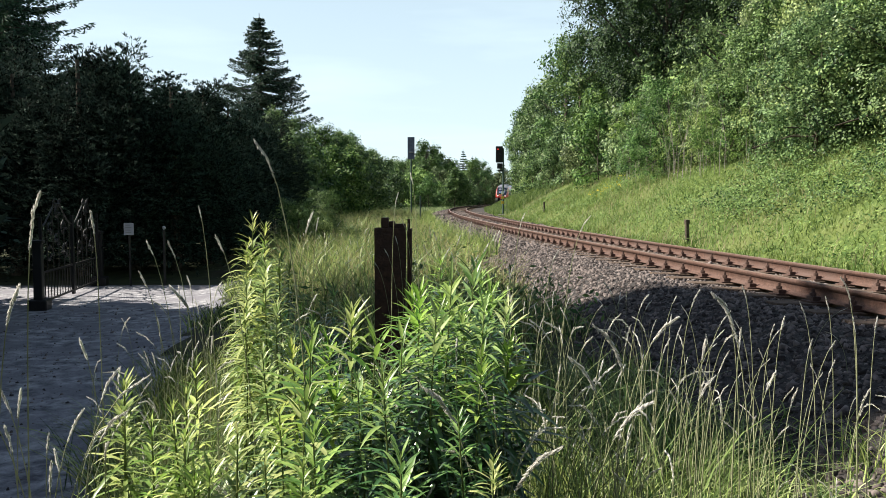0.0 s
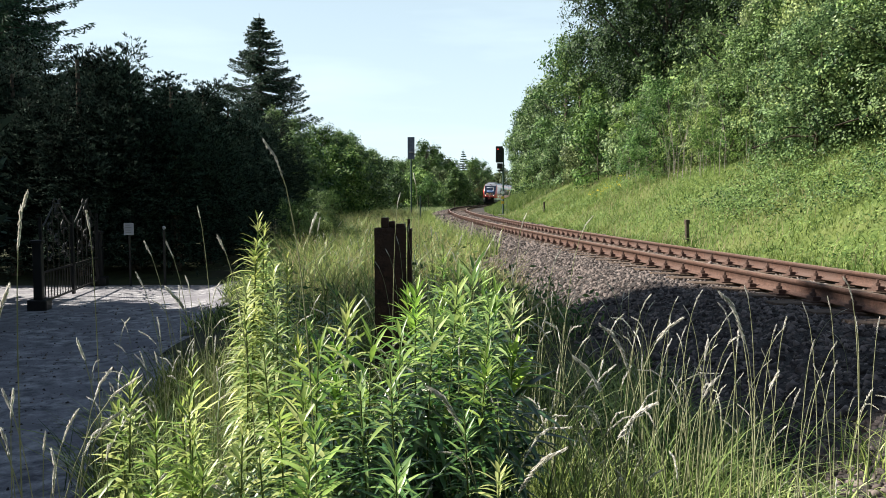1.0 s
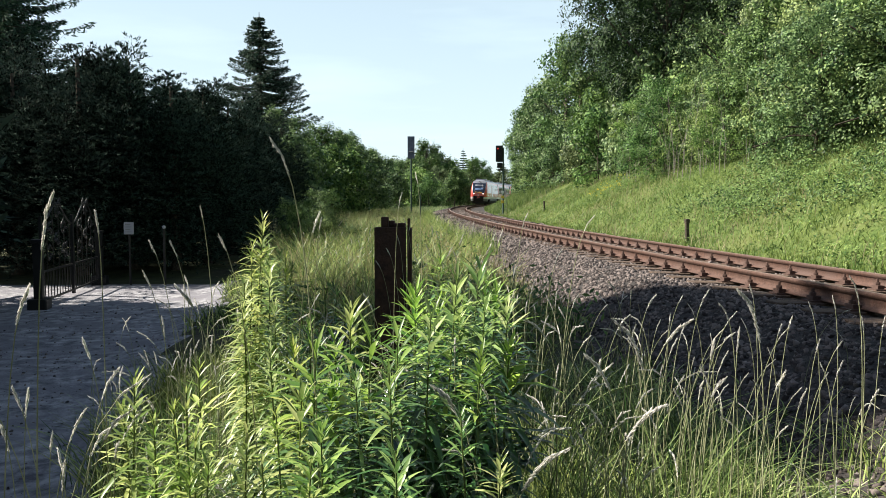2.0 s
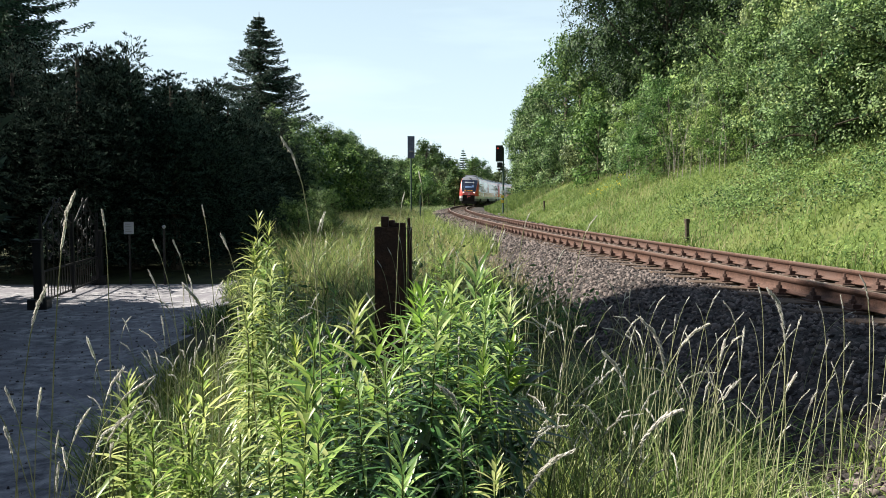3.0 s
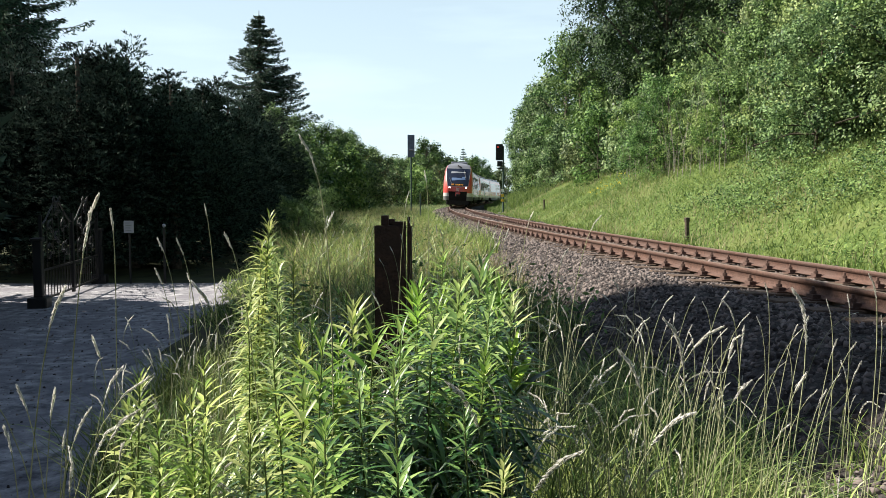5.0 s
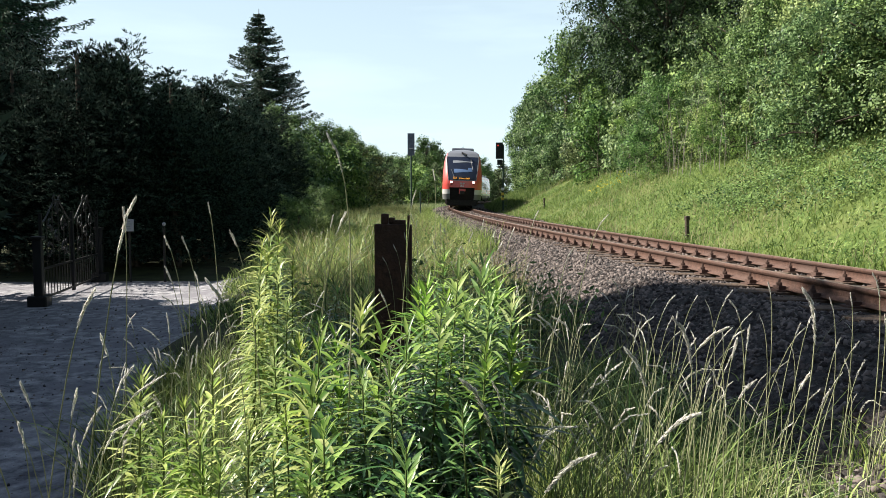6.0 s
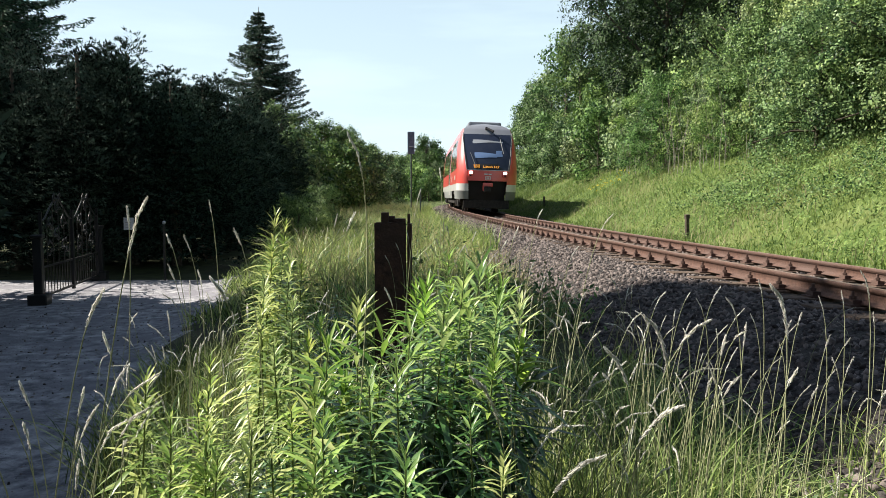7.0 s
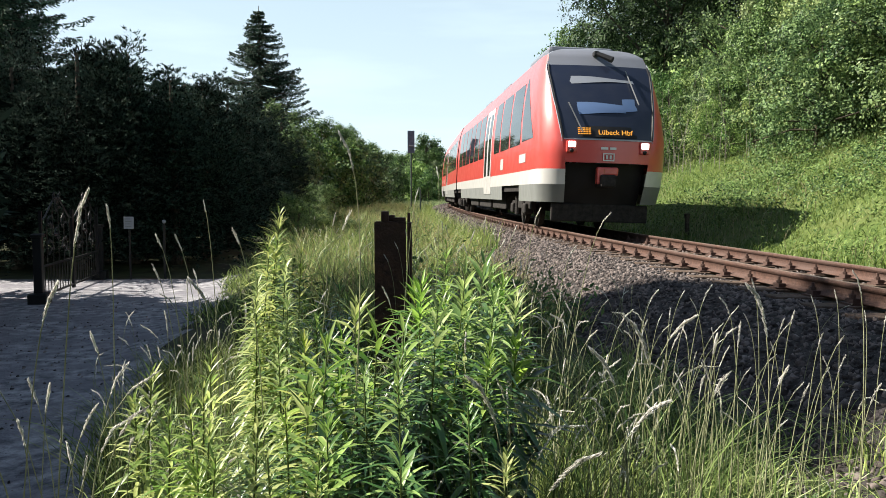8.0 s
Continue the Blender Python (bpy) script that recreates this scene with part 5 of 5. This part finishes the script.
for k in range(64):
    u = 880 + 700 * ((k * 0.618) % 1)
    y = 2.15 + 3.1 * ((k * 0.7549) % 1)
    x = (u - 784) / 1390 * y
    if offset(x, y) < -2.62:
        tuft(x, y, 0.30 + 0.24 * ((k * .37) % 1), 30, (0, 1, 0, 2)[k % 4], bend=0.9, mat=("grass", "grass_young", "grass_young")[k % 3])
for k in range(60):
    u = 150 + 760 * ((k * 0.618) % 1)
    y = 1.9 + 3.3 * ((k * 0.7549) % 1)
    x = (u - 784) / 1390 * y
    if x > drive_edge(y) - 0.1:
        tuft(x, y, 0.55 + 0.4 * ((k * .37) % 1) * (1 if x > drive_edge(y) + .4 else .5), 36, 2)

for k in range(46):                       # arching bunches on the verge beyond the post
    y = 5.6 + 7.5 * ((k * .618) % 1)
    x = (520 + 330 * ((k * .3819) % 1) - 784) / 1390 * y
    if x > drive_edge(y) + 0.3 and offset(x, y) < -3.2:
        tuft(x, y, 0.62 + 0.34 * ((k * .37) % 1), 34, (1, 3, 2)[k % 3], "arching bunch of green grass with pale panicles", 0.8, ("grass", "grass_young")[k % 2])
for k in range(20):                       # tall sunlit grass between the herbs and the ballast
    y = 2.35 + 1.3 * ((k * .618) % 1)
    tuft((885 + 135 * ((k * .3819) % 1) - 784) / 1390 * y, y, 0.62 + 0.3 * ((k * .37) % 1), 26, (1, 2)[k % 2], bend=0.35, mat="grass_young")
for k in range(20):                       # leafy grass that hides the foot of the ballast
    y = 2.3 + 1.5 * ((k * .618) % 1)
    tuft((930 + 260 * ((k * .3819) % 1) - 784) / 1390 * y, y, 0.50 + 0.30 * ((k * .37) % 1), 30, (0, 1)[k % 2], bend=0.6, mat="grass_young")
for k in range(20):                       # wispy bunches of thin stems before the ballast
    u = 870 + 420 * ((k * 0.618) % 1)
    y = 2.5 + 2.2 * ((k * 0.7549) % 1)
    x = (u - 784) / 1390 * y
    if offset(x, y) < -2.6:
        wisp = tuft(x, y, 0.80 + 0.22 * ((k * .37) % 1), 10, 3, "bunch of thin pale grass stems gone to seed")
for k in range(3):                        # broken straw-coloured clump before the ballast
    tuft((1085 + 26 * k - 784) / 1390 * 2.35, 2.35 + 0.05 * k, 0.74, 7, 3, "broken straw-coloured grass clump before the ballast", 1.1, "grass_dry")
DEAD = [branch_tube([p, p + (0.1 * math.sin(i), 0.1 * math.cos(i), 1.1), p + (0.4 * math.sin(i * 2.3), 0.35 * math.cos(i * 1.7), 1.5 + 2.4 * ((i * .618) % 1) ** 1.6)], 0.011, 0.005, 4)
        for i, p in enumerate(DEAD_STEMS)]
tagged(mesh_np("dead_stems", *joined(DEAD), M["dead"]), "pale dead stems standing among the bushes", "plants", kind="stuff")


# ---- leafy herbs in the foreground ----
def lance_leaves(foot, d, length, width, droop):
    """Lance-shaped leaves, folded along the midrib, from the points foot in the directions d."""
    n = len(foot)
    side = unit(np.cross(d, np.array([0, 0, 1.0])) + 1e-6)
    up = np.cross(side, d)
    rows = []
    shape = ((0.0, 0.10), (0.22, 0.75), (0.5, 1.0), (0.78, 0.6), (1.0, 0.03))
    for t, w in shape:
        p = foot + d * length[:, None] * t - np.array([0, 0, 1.0]) * (droop * length)[:, None] * t ** 2
        ww = (width * w * 0.5)[:, None]
        rows.append(np.stack([p - side * ww + up * ww * .35, p, p + side * ww + up * ww * .35], 1))
    V = np.stack(rows, 1).reshape(-1, 3)
    k = len(shape)
    i = (np.arange(n)[:, None, None] * k * 3 + np.arange(k - 1)[None, :, None] * 3 + np.arange(2)[None, None]).ravel()
    return V, np.stack([i, i + 1, i + 4, i + 3], -1)


def goldenrod(u, v, depth, size=1.0, tip_shade=0.4, lean=0.0, reach=2.5, top_mat="herb_top", label="leafy green goldenrod plant not yet in flower"):
    top = at_pixel_depth(u, v, depth)
    fx, fy = top.x - lean, depth + rng.uniform(-.05, .05)
    fz = float(ground(fx, fy)) - 0.02
    H = top.z - fz
    th = empty("goldenrod", pose(fx, fy, fz), label, "plant", "goldenrod plants")
    t = np.linspace(0, 1, 9)
    stem = np.stack([lean * t ** 1.6 + 0.012 * np.sin(t * 5 + u), 0.012 * np.cos(t * 4 + v), H * t], -1)
    mesh_np("stem", *branch_tube(stem, 0.0045, 0.0018, 5), M["stem"], th, smooth=True)
    n = int((50 + 95 * H) / max(1.0, size))
    tt = np.sort(rng.uniform(0.16, 1.0, n) ** 0.72)
    a = np.arange(n) * 2.4 + rng.uniform(-.3, .3, n)
    c = np.stack([np.interp(tt, t, stem[:, i]) for i in range(3)], -1)
    rise = np.interp(tt, (0, .8, .93, 1), (-0.05, 0.28, 0.75, 2.0)) + rng.normal(size=n) * .18
    d = unit(np.stack([np.cos(a), np.sin(a), rise], -1))
    L = size * np.interp(tt, (0, .5, .88, 1), (.08, .13, .115, .05)) * rng.uniform(.75, 1.2, n)
    W = L * rng.uniform(0.085, 0.15, n)
    droop = np.interp(tt, (0, .8, 1), (.75, .5, .15)) * rng.uniform(.3, 1.6, n)
    # the upper leaves take the young colours, in which sunlight is painted too
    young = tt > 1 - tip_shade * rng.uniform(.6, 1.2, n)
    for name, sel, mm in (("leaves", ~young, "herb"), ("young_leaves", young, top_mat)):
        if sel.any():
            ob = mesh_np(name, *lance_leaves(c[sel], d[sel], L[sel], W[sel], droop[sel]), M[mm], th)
            tagged(ob, ("yellow-green young leaves with sunlit brightness in the colour" if top_mat == "herb_top" else "fresh green young leaves with sunlit brightness in the colour") if name == "young_leaves" else "", kind="stuff")
    SWAYS.append((th, (fx, fy, fz), reach, fx, rng.uniform(0, 6)))
    return th


GOLDEN = (  # tip (u, v), depth, share of young yellow leaves, lean, sway
    (448, 388, 2.7, 0.79, 0.02, 3), (462, 402, 2.8, 0.79, 0.03, 3), (430, 440, 2.65, 0.73, 0, 3), (508, 452, 2.75, 0.63, 0.03, 2.8), (478, 470, 2.6, 0.63, 0, 2.8), (440, 500, 2.6, 0.63, 0, 2.8),
    (418, 545, 2.5, 0.53, -0.02, 2.6), (490, 540, 2.5, 0.47, 0, 2.6), (216, 672, 1.75, 0.63, -0.02, 2.4), (318, 650, 1.7, 0.73, 0, 2.2), (345, 690, 1.65, 0.63, 0.02, 2.2),
    (205, 712, 1.8, 0.53, -0.03, 2.2), (300, 730, 1.6, 0.63, -0.02, 2), (255, 750, 1.65, 0.53, 0, 2), (352, 760, 1.6, 0.53, 0, 2),
    (622, 565, 2.1, 0.23, 0, 1.4), (655, 590, 2, 0.17, 0, 1.3), (742, 512, 2.3, 0.23, 0, 1.2), (800, 495, 2.35, 0.25, 0.02, 1.2), (838, 480, 2.5, 0.17, 0.05, 1.2),
    (905, 535, 2.4, 0.17, 0.02, 1.4), (762, 560, 2.1, 0.17, 0, 1.2), (700, 585, 2.2, 0.15, 0, 1.2), (862, 560, 2.2, 0.17, 0.02, 1.3), (690, 640, 1.8, 0.17, 0, 1.1),
    (782, 620, 1.9, 0.17, 0, 1.1), (850, 640, 1.95, 0.15, 0, 1.2), (926, 580, 2.5, 0.15, 0.02, 1.4), (560, 640, 2, 0.17, 0, 1.6), (600, 690, 1.75, 0.17, 0, 1.4),
    (520, 610, 2.2, 0.37, 0, 1.8), (742, 700, 1.7, 0.15, 0, 1), (822, 730, 1.75, 0.15, 0, 1), (662, 740, 1.6, 0.15, 0, 1), (565, 770, 1.6, 0.17, 0, 1.2),
    (482, 735, 1.7, 0.37, 0, 1.4), (405, 780, 1.6, 0.42, 0, 1.6), (880, 690, 1.9, 0.15, 0, 1.2), (640, 660, 1.9, 0.17, 0, 1.2),
    (720, 640, 2.05, 0.15, 0, 1.1), (535, 700, 1.85, 0.32, 0, 1.4), (470, 620, 2.3, 0.37, 0, 2), (590, 600, 2.35, 0.15, 0, 1.5), (360, 820, 1.5, 0.47, 0, 1.4),
    (330, 825, 1.55, 0.47, 0, 1.4), (450, 820, 1.55, 0.32, 0, 1.2), (530, 830, 1.55, 0.32, 0, 1.1), (620, 820, 1.5, 0.15, 0, 1),
    (710, 800, 1.55, 0.15, 0, 1), (790, 820, 1.6, 0.15, 0, 1), (870, 800, 1.7, 0.15, 0, 1), (935, 760, 1.9, 0.12, 0, 1.2), (900, 640, 2.3, 0.15, 0, 1.2),
    (545, 560, 2.6, 0.15, 0.02, 2), (580, 720, 2, 0.12, 0, 1.2), 
    (815, 560, 2.45, 0.15, 0.03, 1.2), (775, 535, 2.5, 0.17, -0.02, 1.2), (720, 545, 2.6, 0.17, -0.03, 1.2), (880, 520, 2.6, 0.15, 0.03, 1.3))
for k in range(18):                       # more of them farther into the verge
    y = 3.1 + 2.4 * ((k * .618) % 1)
    u = 470 + 420 * ((k * .3819) % 1)
    if abs(u - 690) > 62:
        goldenrod(u, 470 + 130 * ((k * .27) % 1) - 8 * y, y, 1.0, 0.18, 0.02, 1.4, "herb_fresh")
for k in range(34):                       # long grass between the herbs
    y = 1.75 + 0.8 * ((k * .618) % 1)
    tuft((400 + 520 * ((k * .3819 + .1) % 1) - 784) / 1390 * y, y, 0.60 + 0.32 * ((k * .37) % 1), 16, (1, 0)[k % 2], "long green grass growing between the herbs", 0.5, ("grass", "grass_young")[k % 2])
for k in range(7):                        # sunlit grass close by, beside the drive
    y = 1.5 + 0.06 * (k % 3)
    tuft((-10 + 26 * k - 784) / 1390 * y, y, 0.98 + 0.14 * ((k * .37) % 1), 9, 2)
for k in range(9):                        # thin grass at the edge of the drive
    y = 2.9 + 0.9 * ((k * .618) % 1)
    tuft((255 + 20 * k - 784) / 1390 * y, y, 0.78 + 0.25 * ((k * .37) % 1), 16, 3)
for k, (u, v, d, shade, lean, reach) in enumerate(GOLDEN):
    middle = u > 530
    if middle and v > 570 and k % 4 in (1, 3):
        continue
    size = min(1.05, max(0.72, d / 2.2)) * (1.0 + 0.12 * math.sin(u)) * ((1.25, 1.5, 1.0)[k % 3] if middle else 1.0)
    if not middle and v < 560:
        size *= 0.76
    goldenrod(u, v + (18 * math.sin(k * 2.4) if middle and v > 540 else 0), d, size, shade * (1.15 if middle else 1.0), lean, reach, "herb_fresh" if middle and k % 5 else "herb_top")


# yellow ragwort far on the bank
def ragwort():
    p = track(37, 5.7)
    th = empty("yellow_flowers", pose(p.x, p.y, float(ground(p.x, p.y))), "clump of yellow flowers in the bank grass", "flower")
    base = rng.normal(size=(60, 3)) * np.array([0.5, 0.8, 0])
    base[:, 2] = ground(base[:, 0] + p.x, base[:, 1] + p.y) - float(ground(p.x, p.y))
    V, Q = blades(base, rng.uniform(.3, .6, 60), 0.02, 0.3, 3)
    tagged(mesh_np("leaf_mass", V, Q, M["bank"], th), kind="stuff")
    c = base + np.stack([rng.normal(size=60) * .05, rng.normal(size=60) * .05, rng.uniform(.35, .65, 60)], -1)
    tagged(mesh_np("blossom_mass", *leaf_quads(np.repeat(c[:34], 4, 0) + rng.normal(size=(136, 3)) * .04, 0.05, 0.8), M["petal"], th), kind="stuff")


ragwort()


# ---- ballast ----
def stone_shape(seed):
    """An angular broken stone: the hull of a few points."""
    r = np.random.default_rng(seed)
    pts = unit(r.normal(size=(9, 3))) * r.uniform(0.75, 1.15, (9, 1)) * r.uniform(0.55, 1.2, 3)
    bm = bmesh.new()
    vs = [bm.verts.new(q) for q in pts]
    hull = bmesh.ops.convex_hull(bm, input=vs)
    bmesh.ops.delete(bm, geom=[g for g in hull["geom_interior"] if isinstance(g, bmesh.types.BMVert)], context="VERTS")
    bmesh.ops.triangulate(bm, faces=bm.faces)
    bm.verts.index_update()
    v = np.array([x.co[:] for x in bm.verts])
    f = np.array([[x.index for x in q.verts] for q in bm.faces])
    bm.free()
    return v, f


SHAPES = [stone_shape(k) for k in range(8)]


def scatter_stones(pts, sizes):
    Vs, Qs, k = [], [], 0
    shape = rng.integers(0, len(SHAPES), len(pts))
    for j, (v, f) in enumerate(SHAPES):
        sel = shape == j
        m = int(sel.sum())
        q = unit(rng.normal(size=(m, 4)))
        w, x, y, z = q.T
        R = np.stack([1 - 2 * (y * y + z * z), 2 * (x * y - z * w), 2 * (x * z + y * w), 2 * (x * y + z * w), 1 - 2 * (x * x + z * z), 2 * (y * z - x * w),
                      2 * (x * z - y * w), 2 * (y * z + x * w), 1 - 2 * (x * x + y * y)], -1).reshape(-1, 3, 3)
        V = np.einsum("nij,vj->nvi", R, v) * sizes[sel][:, None, None] + pts[sel][:, None]
        Q = f[None] + (np.arange(m) * len(v))[:, None, None]
        Vs.append(V.reshape(-1, 3))
        Qs.append(Q.reshape(-1, 3) + k)
        k += m * len(v)
    return np.concatenate(Vs), np.concatenate(Qs)


def bed_points(n, s0, s1, o0, o1, power=1.0):
    s = s0 + (s1 - s0) * rng.uniform(0, 1, n) ** power
    o = rng.uniform(o0, o1, n)
    p = on_track(s, o)
    return p


pts = [bed_points(21000, 2.2, 16, -3.05, -0.95, 1.0), bed_points(7500, 16, 34, -3.0, -0.95, 1.2), bed_points(4500, 5, 30, -0.62, 0.62, 1.2),
       bed_points(5000, 5, 34, 0.95, 2.85, 1.2), bed_points(3500, 34, 75, -2.9, 2.7, 1.3)]
size = [np.full(21000, 0.029), np.full(7500, 0.038), np.full(4500, 0.036), np.full(5000, 0.043), np.full(3500, 0.065)]
pts, size = np.concatenate(pts), np.concatenate(size)
size *= rng.uniform(0.65, 1.45, len(size))
pts[:, 2] += size * 0.35
# the nearest of all are pieces of their own
near = np.flatnonzero((pts[:, 1] > 3.2) & (pts[:, 1] < 6.2) & (offset(pts[:, 0], pts[:, 1]) < -1.5))[:290]
rest = np.ones(len(pts), bool)
rest[near] = False
V, Q = scatter_stones(pts[rest], size[rest])
tagged(mesh_np("ballast", V, Q, M["stone"], track_line), "grey-brown crushed stone ballast", kind="stuff")
stone_me = []
for j, (v, f) in enumerate(SHAPES):
    me = bpy.data.meshes.new("stone")
    me.from_pydata(v.tolist(), [], f.tolist())
    me.materials.append(M["stone_part"])
    stone_me.append(me)
for i in near:
    o = new("stone", stone_me[i % 8])
    o.parent = track_line
    o.matrix_basis = Matrix.LocRotScale(pts[i], Euler(rng.uniform(0, 6.28, 3)), (size[i],) * 3)

# loose pebbles on the drive
n = 4200
p = np.stack([rng.uniform(-5.5, -0.8, n), rng.uniform(2.2, 11.5, n), np.zeros(n)], -1)
p = p[p[:, 0] < drive_edge(p[:, 1])]
p[:, 2] = ground(p[:, 0], p[:, 1])
V, Q = scatter_stones(p, 0.005 + 0.017 * rng.uniform(0, 1, len(p)) ** 3)
tagged(mesh_np("drive_pebbles", V, Q, M["stone"]), "small grey pebbles lying on the drive", "pebbles", kind="stuff")


def couple(first, second, ts, behind):
    """Two cars back to back on one joint, that far behind the head of the train."""
    lead, tail = [], []
    for t in ts:
        s = train_front(t) + behind
        joint = s + CAR_LENGTH + 0.25
        lead.append((t, chord(s + 4.2, joint, 4.2)))
        end = joint + CAR_LENGTH + 0.25
        a, b = track(end - 4.2), track(joint)
        d = b - a
        m = Matrix.Translation(a) @ pose(0, 0, 0, 0, 0, -math.degrees(math.atan2(d.x, d.y))) @ Matrix.Rotation(-math.atan(CANT), 4, "Y")
        tail.append((t, m @ Matrix.Translation((0, -4.2, 0))))
    walk(first, lead)
    walk(second, tail)


def motions():
    ts = [0.25 * k for k in range(33)]
    for behind, first, second in ((0.0, front_car, rear_car), (2 * CAR_LENGTH + 1.1, third_car, last_car)):
        couple(first, second, ts, behind)
    for th, (x, y, z), reach, px, phase in SWAYS:
        zone = WIND["l" if px < -1.0 else "r" if px > 0.55 else "m"]
        tt, ww = [a for a, _ in zone], [b for _, b in zone]
        rows = []
        for k in range(17):
            t = 0.5 * k
            w = float(np.interp(t, tt, ww))
            rows.append((t, pose(x, y, z, 0.5 * math.sin(t * 3.1 + phase), reach * w + 0.5 * math.sin(t * 4.3 + phase * 2), 0)))
        walk(th, rows)
    for th, (x, y, z), h, depth, curve, reach in GUSTS:
        zone = WIND[curve]
        rows = [(t, pose(x, y, z, 0, math.degrees(math.atan2(w * reach, h)), 0)) for t, w in zone]
        walk(th, rows)


motions()
